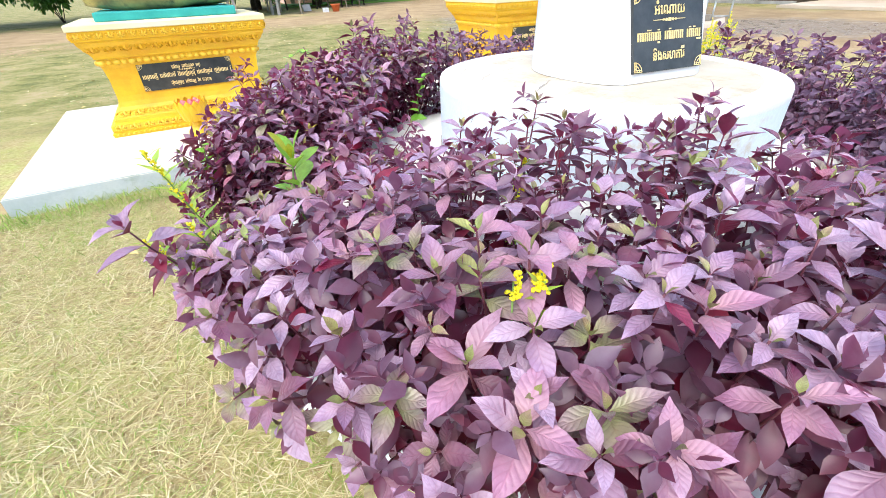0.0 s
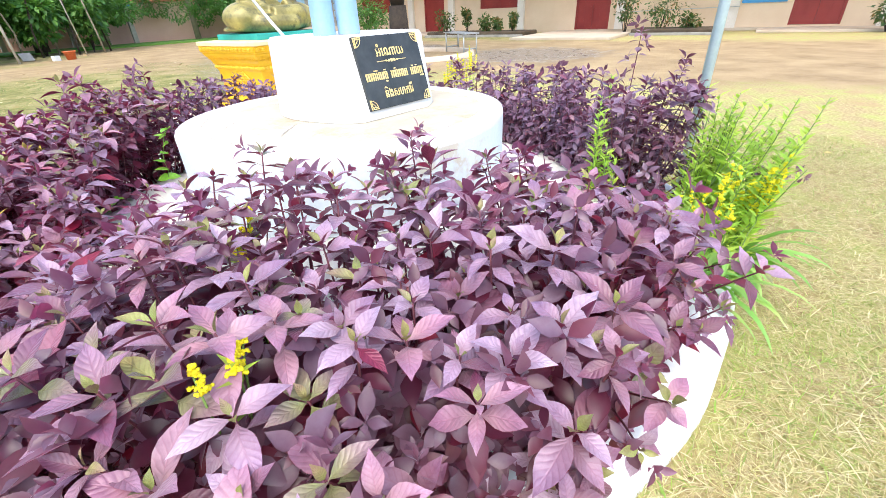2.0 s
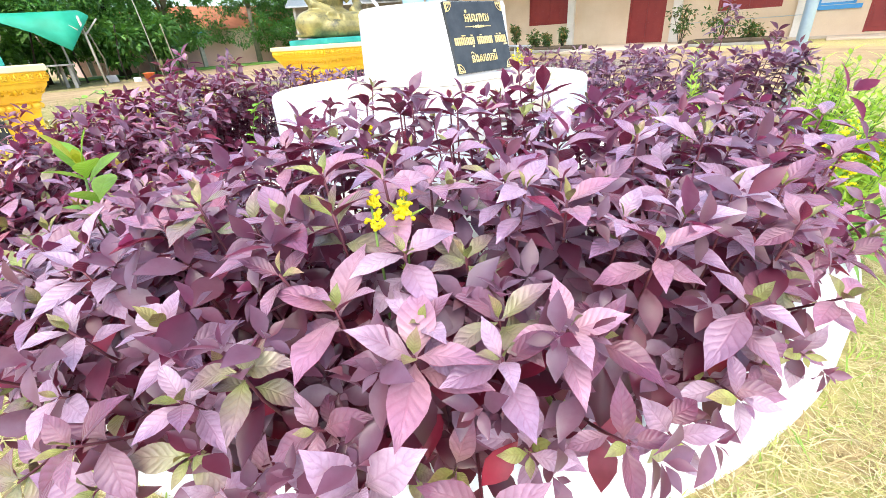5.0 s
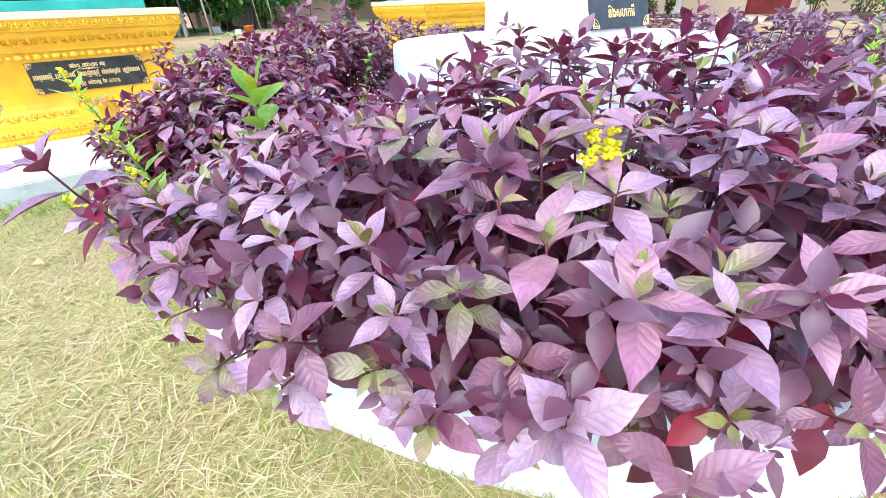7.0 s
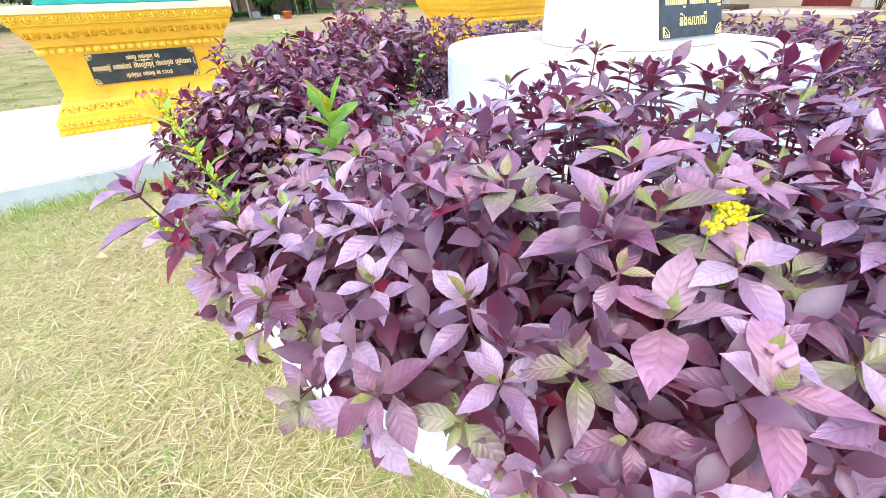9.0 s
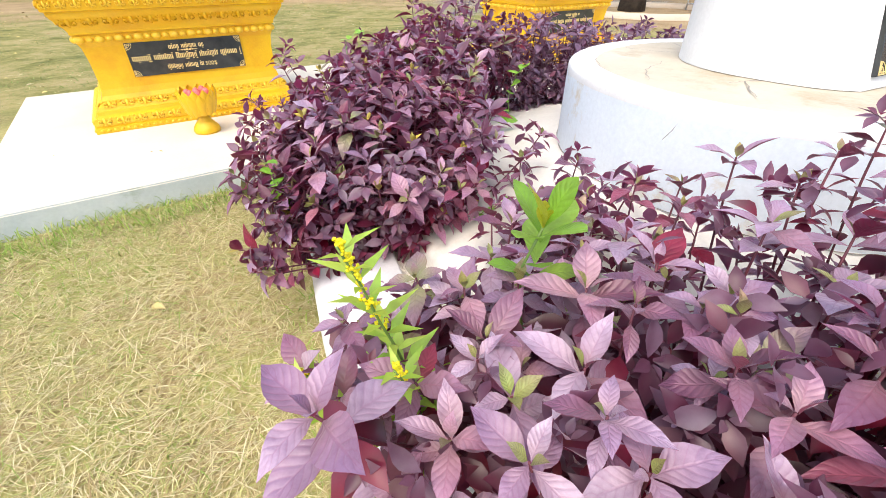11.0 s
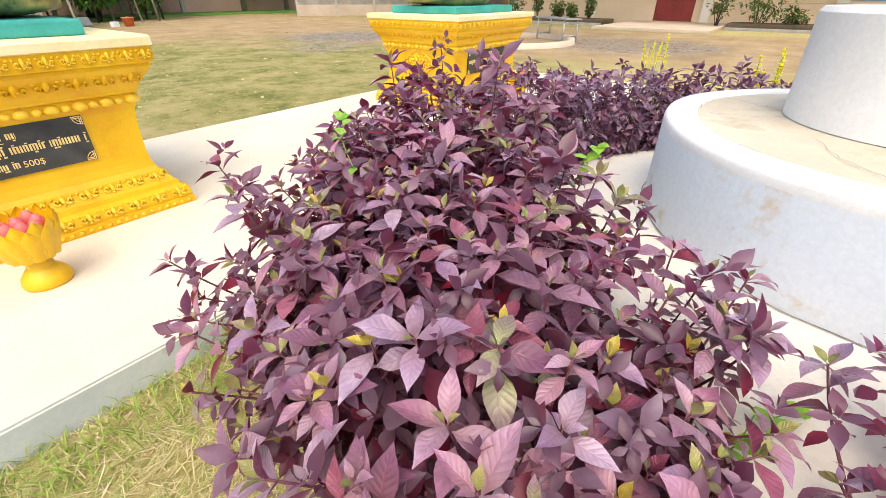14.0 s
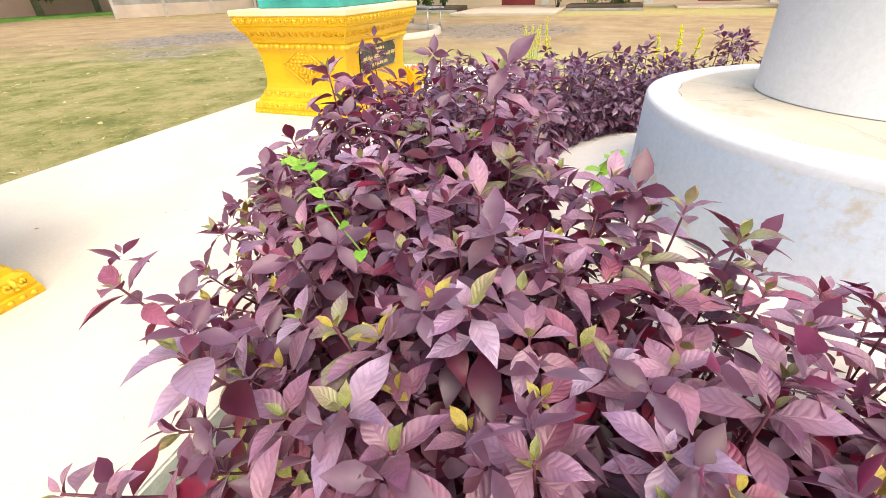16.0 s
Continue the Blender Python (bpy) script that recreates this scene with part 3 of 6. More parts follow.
def inscription(parent, lines, m, material=None, seed=0, thick=0.0016, name="inscription"):
    """Rows of bars for lettering that stays unread: (x0, x1, z, height) in the plane's own metres."""
    rng = random.Random(seed)
    for x0, x1, z, h in lines:
        bm = bmesh.new()
        x, run = x0, 0
        while x < x1:
            w = h * rng.uniform(0.14, 0.24)
            run += 1
            if run > rng.randint(7, 13):
                x, run = x + h * 0.45, 0
            box(bm, x, -thick, z - h * 0.42, min(x + w, x1), thick * 0.2, z + h * 0.42)
            if rng.random() < 0.4:
                box(bm, x, -thick, z + h * 0.30, min(x + w + h * 0.16, x1), thick * 0.2, z + h * 0.42)
            if rng.random() < 0.16:
                box(bm, x, -thick, z + h * 0.54, x + h * 0.3, thick * 0.2, z + h * 0.66)
            if rng.random() < 0.18:
                box(bm, x, -thick, z - h * 0.72, x + h * 0.3, thick * 0.2, z - h * 0.54)
            x += w + h * 0.13
        bmesh.ops.transform(bm, matrix=m, verts=bm.verts)
        part(name, bm, material or M_LETTER, parent, "row of raised gilt lettering", kind="stuff")


def plaque(parent, m, hx, hz, lines, seed, cut, rule=None):
    """A thin polished slab with gilt corner pieces and lettering; m carries its plane, facing -y."""
    bm = bmesh.new()
    box(bm, -hx, 0.0, -hz, hx, 0.012, hz, 0.002)
    bmesh.ops.transform(bm, matrix=m, verts=bm.verts)
    slab = part("plaque", bm, M_PLAQUE, parent, "polished black plaque with gilt lettering")
    for sx in (-1, 1):
        for sz in (-1, 1):
            bm = bmesh.new()
            c0 = c = Vector((sx * (hx - 0.004), 0, sz * (hz - 0.004)))
            arcs = bmesh.new()
            for k in range(2):
                e, w = cut * (1 - k * 0.3), 0.0013
                for (ux, uz) in ((-sx, 0), (0, -sz)):
                    p, q = c, c + Vector((ux * e, 0, uz * e))
                    box(bm, min(p.x, q.x) - w, -0.0016, min(p.z, q.z) - w, max(p.x, q.x) + w, 0.0004, max(p.z, q.z) + w)
                c = c + Vector((-sx * 0.0055, 0, -sz * 0.0055))
            bmesh.ops.transform(bm, matrix=m, verts=bm.verts)
            for k in range(3):
                arc = [c0 + Vector((-sx * math.cos(q * 0.26) * cut * (0.35 + 0.32 * k), -0.001, -sz * math.sin(q * 0.26) * cut * (0.35 + 0.32 * k))) for q in range(7)]
                tube(arcs, [m @ p for p in arc], 0.0013, 4)
            part("corner_ornament", bm, M_LETTER, slab, "gilt corner scroll")
            part("corner_ornament", arcs, M_LETTER, slab, "gilt corner scroll")
    inscription(slab, lines, m, seed=seed)
    if rule:
        bm = bmesh.new()
        box(bm, -rule[0], -0.0016, rule[1] - 0.001, rule[0], 0.0003, rule[1] + 0.001)
        for k in (-2, -1, 0, 1, 2):
            s = 0.005 - abs(k) * 0.001
            box(bm, k * 0.013 - s, -0.0018, rule[1] - s, k * 0.013 + s, 0.0003, rule[1] + s)
        bmesh.ops.transform(bm, matrix=m, verts=bm.verts)
        part("rule", bm, M_LETTER, slab, "thin gilt ornamental rule")
    return slab


bl, br_, tl_, tr_ = Vector((-0.042, -0.018, PZ0)), Vector((0.268, -0.055, PZ0)), Vector((0.014, 0.048, PZ1)), Vector((0.338, 0.012, PZ1))
xax = ((br_ - bl) + (tr_ - tl_)).normalized()
zax = ((tl_ - bl) + (tr_ - br_))
zax = (zax - xax * zax.dot(xax)).normalized()
yax = zax.cross(xax)
mid = (bl + br_ + tl_ + tr_) / 4 + zax * 0.012 - yax * 0.011
pm = Matrix((xax, yax, zax)).transposed().to_4x4()
pm.translation = mid
slab_face = plaque(ped, pm, 0.150, 0.118, [(-0.135, 0.138, -0.012, 0.030)], 5, 0.030, (0.068, 0.034))


def lettering(parent, words, m, x, z, wide, high):
    """Raised gilt words, centred on (x, z) of the plane that m carries."""
    cu = bpy.data.curves.new("lettering", "FONT")
    cu.body, cu.size, cu.extrude, cu.offset = words, 1.0, 0.02, 0.012
    ob = new("lettering", cu)
    me = bpy.data.meshes.new_from_object(ob)
    bpy.data.objects.remove(ob)
    co = np.array([v.co[:] for v in me.vertices])
    lo, hi = co.min(0), co.max(0)
    k = Matrix.Diagonal((wide / (hi[0] - lo[0]), high / (hi[1] - lo[1]), 0.04, 1)) @ Matrix.Translation((-(hi[0] + lo[0]) / 2, -(hi[1] + lo[1]) / 2, 0))
    me.transform(m @ pose(x, -0.001, z, 90) @ k)
    me.materials.append(M_LETTER)
    ob = new("lettering", me)
    ob.parent = parent


lettering(slab_face, "\u17a2\u17c6\u17c1\u178e\u17b6\u1799", pm, 0.0, 0.070, 0.128, 0.040)
lettering(slab_face, "\u1793\u17b7\u1784\u179f\u17a0\u1780\u17b6\u179a\u17b8", pm, 0.0, -0.066, 0.136, 0.038)

# pale blue uprights of the sculpture that stands on the pedestal
sculpt = thing("blue_sculpture", "tall pale blue painted uprights standing on the white pedestal", "sculpture")
for x, y in ((0.065, 0.231), (0.144, 0.188)):
    bm = bmesh.new()
    rings = []
    for z, s in ((PZ1 + 0.001, 1.0), (1.2, 0.96), (1.7, 1.05), (2.3, 1.2)):
        rings.append([bm.verts.new((x + s * 0.038 * math.copysign(abs(math.cos(k * math.pi / 8)) ** 0.7, math.cos(k * math.pi / 8)), y + s * 0.033 * math.copysign(abs(math.sin(k * math.pi / 8)) ** 0.7, math.sin(k * math.pi / 8)), z)) for k in range(16)])
    for a, b in zip(rings, rings[1:]):
        for k in range(16):
            bm.faces.new((a[k], a[(k + 1) % 16], b[(k + 1) % 16], b[k]))
    bm.faces.new(rings[-1])
    part("upright", bm, M_BLUE, sculpt, "", True)
rod = bmesh.new()
tube(rod, [(-0.071, 0.276, PZ1 + 0.001), (-0.085, 0.313, 0.9), (-0.103, 0.376, 0.98), (-0.108, 0.386, 1.08), (-0.099, 0.376, 1.3), (-0.044, 0.322, 1.8)], [0.006, 0.006, 0.005, 0.005, 0.005, 0.005], 6)
part("bent_rod", rod, M_WHITEPAINT, sculpt, "thin white bent rod", True)

# ---- concrete slab under the yellow pedestals ----
slab = thing("concrete_slab", "broad pale concrete slab with a low grey edge", "slab", kind="structure")
sb = bmesh.new()
box(sb, -2.17, 1.615, 0.0, 3.45, 3.60, 0.1)
bmesh.ops.bevel(sb, geom=[e for e in sb.edges if all(v.co.z > 0.05 for v in e.verts)], offset=0.006, segments=2, affect="EDGES")
for f in sb.faces:
    f.material_index = 0 if f.normal.z > 0.7 else 1
part("slab_body", sb, [M_SLAB, M_SLABSIDE], slab)

# ---- yellow pedestals ----
PROFILE = [(0.092, 0.0), (0.092, 0.026), (0.085, 0.030), (0.088, 0.040), (0.080, 0.070), (0.060, 0.082), (0.057, 0.098), (0.050, 0.101), (0.042, 0.118), (0.026, 0.130), (0.022, 0.146), (0.010, 0.165), (0.003, 0.195), (0.0, 0.23), (0.002, 0.33), (0.010, 0.395), (0.020, 0.418), (0.024, 0.424), (0.024, 0.452), (0.034, 0.456), (0.034, 0.466), (0.040, 0.480), (0.056, 0.508), (0.076, 0.530), (0.084, 0.545), (0.084, 0.556), (0.096, 0.560), (0.098, 0.612)]
HX, HY = 0.445, 0.330


def dome(rx, ry, rz, seg=8, rows=4):
    """Half a squashed ball, its flat side on y = 0, bulging to -y."""
    bm = bmesh.new()
    tip = bm.verts.new((0, -ry, 0))
    prev = None
    for i in range(1, rows + 1):
        p = i / rows * math.pi / 2
        ring = [bm.verts.new((rx * math.sin(p) * math.cos(k * 2 * math.pi / seg), -ry * math.cos(p), rz * math.sin(p) * math.sin(k * 2 * math.pi / seg))) for k in range(seg)]
        for k in range(seg):
            if prev:
                bm.faces.new((prev[k], prev[(k + 1) % seg], ring[(k + 1) % seg], ring[k]))
            else:
                bm.faces.new((tip, ring[(k + 1) % seg], ring[k]))
        prev = ring
    bmesh.ops.recalc_face_normals(bm, faces=bm.faces)
    return bm


def scroll_mesh(w, h, d):
    """A lotus-leaf relief: a pointed leaf in the middle and a curled volute on each side."""
    bm = bmesh.new()

    def lump(sx, sz, x, z, dd):
        b = dome(sx * w, d * dd, sz * h, 8, 3)
        me = bpy.data.meshes.new("tmp")
        bmesh.ops.translate(b, vec=(x * w, 0, z * h), verts=b.verts)
        b.to_mesh(me)
        b.free()
        bm.from_mesh(me)
        bpy.data.meshes.remove(me)

    lump(0.15, 0.44, 0, 0.04, 1.0)
    lump(0.10, 0.12, 0, -0.40, 0.9)
    for side in (-1, 1):
        curl = []
        for k in range(11):
            a, r = k * 0.72, 0.36 - 0.030 * k
            curl.append((side * w * (0.27 - 0.5 * r * math.cos(a)), -d * (0.25 + 0.06 * k), h * (-0.05 - 0.95 * r * math.sin(a))))
        tube(bm, curl, [d * (0.42 - 0.018 * k) for k in range(11)], 5)
        lump(0.09, 0.13, side * 0.42, 0.30, 0.6)
    return bm


ME_BEAD = mesh_of("bead", dome(0.017, 0.016, 0.014), M_GOLD, True)
ME_BEAD2 = mesh_of("bead", dome(0.024, 0.018, 0.018), M_GOLD, True)
ME_ROSE = mesh_of("rosette", scroll_mesh(0.050, 0.036, 0.010), M_GOLD, True)
ME_LOTUS = mesh_of("lotus_relief", scroll_mesh(0.078, 0.055, 0.012), M_YELLOW, True)
ME_BASE = mesh_of("base_relief", scroll_mesh(0.070, 0.044, 0.016), M_GOLD, True)


def run_round(parent, me, name, over, z, pitch, tilt=0.0, alt=None):
    """Repeats one relief along the four sides of a pedestal."""
    for side in range(4):
        half = (HX if side % 2 == 0 else HY) + over
        dist = (HY if side % 2 == 0 else HX) + over
        count = int(2 * half / pitch)
        for k in range(count):
            o = new(name, alt if alt and k % 2 else me)
            o.parent = parent
            u = (k + 0.5 - count / 2) * 2 * half / count
            o.matrix_basis = pose(0, 0, 0, 0, 0, side * 90) @ pose(u, -dist, z, tilt, 0, 0)


def diamond(parent, side):
    """A raised lozenge of scrollwork on a side face."""
    bm = bmesh.new()
    rng = random.Random(3)
    for k in range(4):
        a, b = [(0, 0.115), (0.155, 0), (0, -0.115), (-0.155, 0)][k], [(0.155, 0), (0, -0.115), (-0.155, 0), (0, 0.115)][k]
        tube(bm, [(a[0], -0.006, a[1]), (b[0], -0.006, b[1])], 0.006, 6)
    for i in range(-4, 5):
        for j in range(-4, 5):
            x, z = (i + 0.25 * (j % 2)) * 0.031, j * 0.023
            if abs(x) / 0.145 + abs(z) / 0.105 < 0.95:
                d = dome(rng.uniform(0.012, 0.018), rng.uniform(0.008, 0.018), rng.uniform(0.009, 0.014), 7, 3)
                bmesh.ops.rotate(d, matrix=Matrix.Rotation(rng.uniform(0, 3), 3, "Y"), verts=d.verts)
                bmesh.ops.translate(d, vec=(x, 0, z), verts=d.verts)
                me = bpy.data.meshes.new("tmp")
                d.to_mesh(me)
                d.free()
                bm.from_mesh(me)
                bpy.data.meshes.remove(me)
    bmesh.ops.transform(bm, matrix=pose(0, 0, 0, 0, 0, side * 90) @ pose(0, -HX - 0.004, 0.315), verts=bm.verts)
    part("lozenge_relief", bm, M_GOLD, parent, "raised lozenge of golden scrollwork", True)


def yellow_pedestal(x, y, label, seed):
    p = thing("yellow_pedestal", label, "pedestal", (x, y, 0.1), group="yellow statue pedestals")
    bm = bmesh.new()
    square_profile(bm, PROFILE, HX, HY)
    part("body", bm, M_YELLOW, p)
    bm = bmesh.new()
    square_profile(bm, [(0.098, 0.612), (0.106, 0.616), (0.106, 0.642), (0.100, 0.650)], HX, HY)
    part("top_plate", bm, [M_TOPCREAM], p, "pale cream top plate with yellow rim")
    run_round(p, ME_ROSE, "rosette", 0.098, 0.588, 0.056)
    run_round(p, ME_LOTUS, "lotus_relief", 0.058, 0.513, 0.082, 38)
    run_round(p, ME_BEAD2, "bead", 0.024, 0.432, 0.040, 0, ME_BEAD)
    run_round(p, ME_BASE, "base_relief", 0.078, 0.056, 0.075, -18)
    run_round(p, ME_BASE, "base_relief", 0.030, 0.126, 0.075, -35)
    dents = bmesh.new()
    for side in range(4):
        half, dist = ((HX, HY) if side % 2 == 0 else (HY, HX))
        count = int(2 * (half + 0.09) / 0.03)
        for k in range(count):
            mm = pose(0, 0, 0, 0, 0, side * 90) @ pose((k + 0.5 - count / 2) * 0.03, -dist - 0.091, 0.014) @ Matrix.Diagonal((0.011, 0.009, 0.009, 1))
            bmesh.ops.create_icosphere(dents, subdivisions=1, radius=1.0, matrix=mm)
    part("dentil_band", dents, M_GOLD, p, "band of tiny golden knobs", True, "stuff")
    tilt = pose(0, -HY - 0.013, 0.322, 3)
    pl = plaque(p, tilt, 0.279, 0.082, [(-0.085, 0.085, 0.050, 0.022), (-0.265, 0.268, 0.004, 0.027), (-0.115, 0.062, -0.046, 0.022)], seed, 0.028, (0.05, 0.031))
    cu = bpy.data.curves.new("lettering", "FONT")
    cu.body, cu.size, cu.extrude = "500$", 0.030, 0.0006
    ob = new("lettering", cu)
    me = bpy.data.meshes.new_from_object(ob)
    bpy.data.objects.remove(ob)
    me.materials.append(M_LETTER)
    ob = new("lettering", me)
    ob.parent = pl
    ob.matrix_basis = tilt @ pose(0.070, -0.001, -0.057, 90)
    for side in (1, 3):
        diamond(p, side)
    return p


M_TOPCREAM = mottled("cream_plate", (0.80, 0.66, 0.32), (0.86, 0.78, 0.52), 3, 60, 0.6)
P1X, P2X, PY = -1.227, 1.79, 2.872
yellow_pedestal(P1X, PY, "yellow moulded pedestal with golden beads and a black plaque", 11)
yellow_pedestal(P2X, PY, "yellow moulded pedestal beside a lotus bowl, with lozenge relief", 12)

for px, lab in ((P1X, "teal painted base plate under a bronze statue"), (P2X, "blue-teal base plate under a bronze statue")):
    bm = boxed(-0.40, -0.31, 0.0, 0.40, 0.31, 0.05, bevel=0.008)
    b = tagged(part("statue_base", bm, M_TEAL), lab, "base")
    b.matrix_basis = pose(px, PY, 0.7505)


def seated_statue(x, y, z, label):
    """A cross-legged seated figure in folded robe, as one plain mesh."""
    bm = bmesh.new()

    def blob(c, r, turn=(0, 0, 0)):
        bmesh.ops.create_uvsphere(bm, u_segments=20, v_segments=12, radius=1.0, matrix=Matrix.Translation(c) @ Euler([radians(a) for a in turn]).to_matrix().to_4x4() @ Matrix.Diagonal((*r, 1)))

    blob((-0.24, -0.02, 0.12), (0.20, 0.17, 0.12), (0, 0, 20))
    blob((0.24, -0.02, 0.12), (0.20, 0.17, 0.12), (0, 0, -20))
    blob((0.0, 0.08, 0.14), (0.24, 0.17, 0.14))
    tube(bm, [(-0.36, -0.04, 0.09), (-0.16, -0.20, 0.07), (0.08, -0.22, 0.07), (0.26, -0.14, 0.08)], [0.075, 0.08, 0.07, 0.05], 12)
    tube(bm, [(0.36, -0.04, 0.10), (0.16, -0.19, 0.14), (-0.10, -0.20, 0.15)], [0.075, 0.075, 0.05], 12)
    blob((0.0, 0.08, 0.36), (0.155, 0.115, 0.20))
    blob((0.0, 0.08, 0.52), (0.20, 0.12, 0.12))
    blob((0.0, 0.06, 0.78), (0.085, 0.10, 0.12))
    blob((0.0, 0.08, 0.92), (0.045, 0.05, 0.06))
    tube(bm, [(0.0, 0.08, 0.58), (0.0, 0.07, 0.70)], 0.055, 10)
    for s in (-1, 1):
        tube(bm, [(s * 0.20, 0.08, 0.56), (s * 0.265, 0.05, 0.40), (s * 0.25, -0.03, 0.27), (s * 0.10, -0.12, 0.21)], [0.062, 0.055, 0.048, 0.038], 10)
    for k in range(9):
        f = k / 8
        tube(bm, [(-0.30 + 0.1 * f, -0.12 - 0.04 * f, 0.06 + 0.14 * f), (0.0, -0.245 + 0.10 * f, 0.03 + 0.18 * f), (0.33 - 0.05 * f, -0.10 - 0.03 * f, 0.05 + 0.14 * f)], 0.012, 6)
    tube(bm, [(-0.19, 0.02, 0.58), (-0.05, -0.05, 0.45), (0.12, -0.05, 0.30)], [0.03, 0.03, 0.025], 8)
    blob((0, 0.02, 0.035), (0.42, 0.26, 0.04))
    ob = tagged(part("seated_statue", bm, M_BRONZE), label, "statue")
    ob.matrix_basis = pose(x, y, z, 0, 0, 0) @ Matrix.Diagonal((1.1, 1.05, 1.05, 1))
    r = ob.modifiers.new("fuse", "REMESH")
    r.mode, r.voxel_size, r.use_smooth_shade = "VOXEL", 0.011, True
    s = ob.modifiers.new("soften", "SMOOTH")
    s.factor, s.iterations = 0.5, 2


seated_statue(P1X, PY + 0.02, 0.8005, "weathered bronze seated statue on a teal base plate")
seated_statue(P2X, PY + 0.02, 0.8005, "gilt-bronze seated statue in a folded robe on its base")


# ---- lotus bowls ----
def petal_mesh(w, h, d, material):
    bm = bmesh.new()
    grid = []
    for j in range(6):
        t = j / 5
        ww = w * (0.75 + 0.5 * t) * (1 - max(0, t - 0.62) / 0.38) ** 0.7 / 1.1
        grid.append([bm.verts.new((ww * u, -d * math.sin(t * 1.5) * 0.9 - d * 0.5 * (1 - u * u) * (1 - 0.6 * t), h * t)) for u in (-1, -0.5, 0, 0.5, 1)])
    for a, b in zip(grid, grid[1:]):
        for k in range(4):
            bm.faces.new((a[k], a[k + 1], b[k + 1], b[k]))
    return mesh_of("petal", bm, material, True)


ME_PETAL = petal_mesh(0.040, 0.115, 0.035, M_YELLOW)


def lotus_bowl(x, y, z, label):
    u = thing("lotus_bowl", label, "bowl", (x, y, z), group="lotus bowls")
    bm = bmesh.new()
    lathe(bm, [(0.0, 0.0), (0.088, 0.0), (0.092, 0.012), (0.086, 0.03), (0.062, 0.052), (0.045, 0.062), (0.050, 0.068), (0.040, 0.078), (0.036, 0.092)], 28)
    part("foot", bm, M_YELLOW, u, "", True)
    bm = bmesh.new()
    lathe(bm, [(0.034, 0.088), (0.062, 0.098), (0.092, 0.120), (0.106, 0.150), (0.110, 0.176), (0.100, 0.176), (0.090, 0.150), (0.0, 0.145)], 28)
    bowl = part("bowl", bm, M_YELLOW, u, "", True)
    for row, n, r, zz, tip in ((0, 12, 0.088, 0.100, 10), (1, 12, 0.096, 0.118, 4)):
        for k in range(n):
            o = new("petal", ME_PETAL)
            o.parent = bowl
            a = (k + 0.5 * row) * 360 / n
            o.matrix_basis = pose(0, 0, 0, 0, 0, a) @ pose(0, -r + 0.012, zz, tip, 0, 0)
    bm = bmesh.new()
    lathe(bm, [(0.104, 0.150), (0.110, 0.152), (0.112, 0.158), (0.106, 0.161)], 28)
    part("band", bm, M_GOLD, u, "", True)
    rng = random.Random(2)
    for k in range(9):
        bm = bmesh.new()
        r = 0.030 if k else 0.0
        bmesh.ops.create_uvsphere(bm, u_segments=10, v_segments=6, radius=0.028, matrix=pose(0.062 * math.cos(k * 0.785) * (k > 0), 0.062 * math.sin(k * 0.785) * (k > 0), 0.185 + rng.uniform(-0.008, 0.01)) @ Matrix.Diagonal((1, 1, 1.25, 1)))
        part("flower_bud", bm, M_PINKFLOWER, u, "pink lotus bud", True)
    u.scale = (0.70, 0.70, 0.98)


lotus_bowl(-1.273, 2.20, 0.1005, "yellow lotus-petal bowl with pink buds on the slab")
lotus_bowl(2.01, 2.33, 0.1005, "yellow lotus-petal bowl with pink buds by a pedestal")


# ---- purple-leaved shrubs ----
LEAF_T = (0.0, 0.06, 0.16, 0.28, 0.42, 0.57, 0.72, 0.87, 1.0)
LEAF_W = (0.04, 0.13, 0.46, 0.82, 1.0, 0.94, 0.68, 0.28, 0.01)
PADDLE_W = (0.06, 0.18, 0.36, 0.60, 0.84, 1.0, 0.97, 0.68, 0.05)


def blade(width, droop, fold, segs=8, wave=0.0, skins=1, lift=0.26, twist=0.0, outline=LEAF_W):
    """An ovate leaf with a drawn-out tip along +y, one metre long: vertices, faces and UV. With two skins it has an underside of its own."""
    verts, uv, faces = [], [], []
    cols = (-1.0, -0.5, 0.0, 0.5, 1.0)
    n = len(cols)
    for skin in range(skins):
        y = z = last = 0.0
        for j in range(segs + 1):
            t = LEAF_T[j] if segs == 8 else j / segs
            w = width * 0.5 * float(np.interp(t, LEAF_T, outline))
            a = lift - droop * t
            y += math.cos(a) * (t - last)
            z += math.sin(a) * (t - last)
            last = t
            sway = twist * t * t
            for u in cols:
                ripple = wave * w * math.sin(9 * t + 2 * u) + 0.10 * w * (abs(u) == 0.5) * math.sin(t * 28)
                verts.append((sway + w * u * math.cos(fold), y, z + abs(u) ** 1.3 * w * math.sin(fold) + ripple - 0.005 * skin))
                uv.append((u, t))
        base = skin * (segs + 1) * n
        for j in range(segs):
            for k in range(n - 1):
                q = (base + j * n + k, base + j * n + k + 1, base + (j + 1) * n + k + 1, base + (j + 1) * n + k)
                faces.append((q[0], q[3], q[2], q[1]) if skin else q)
    return verts, faces, uv


def blade_mesh(name, spec, material, under=None):
    v, f, uv = spec
    me = bpy.data.meshes.new(name)
    me.from_pydata(v, [], f)
    lay = me.uv_layers.new(name="blade")
    for loop in me.loops:
        lay.data[loop.index].uv = uv[loop.vertex_index]
    me.materials.append(material)
    if under:
        me.materials.append(under)
        half = len(me.polygons) // 2
        for face in me.polygons:
            face.material_index = int(face.index >= half)
    me.shade_smooth()
    return me


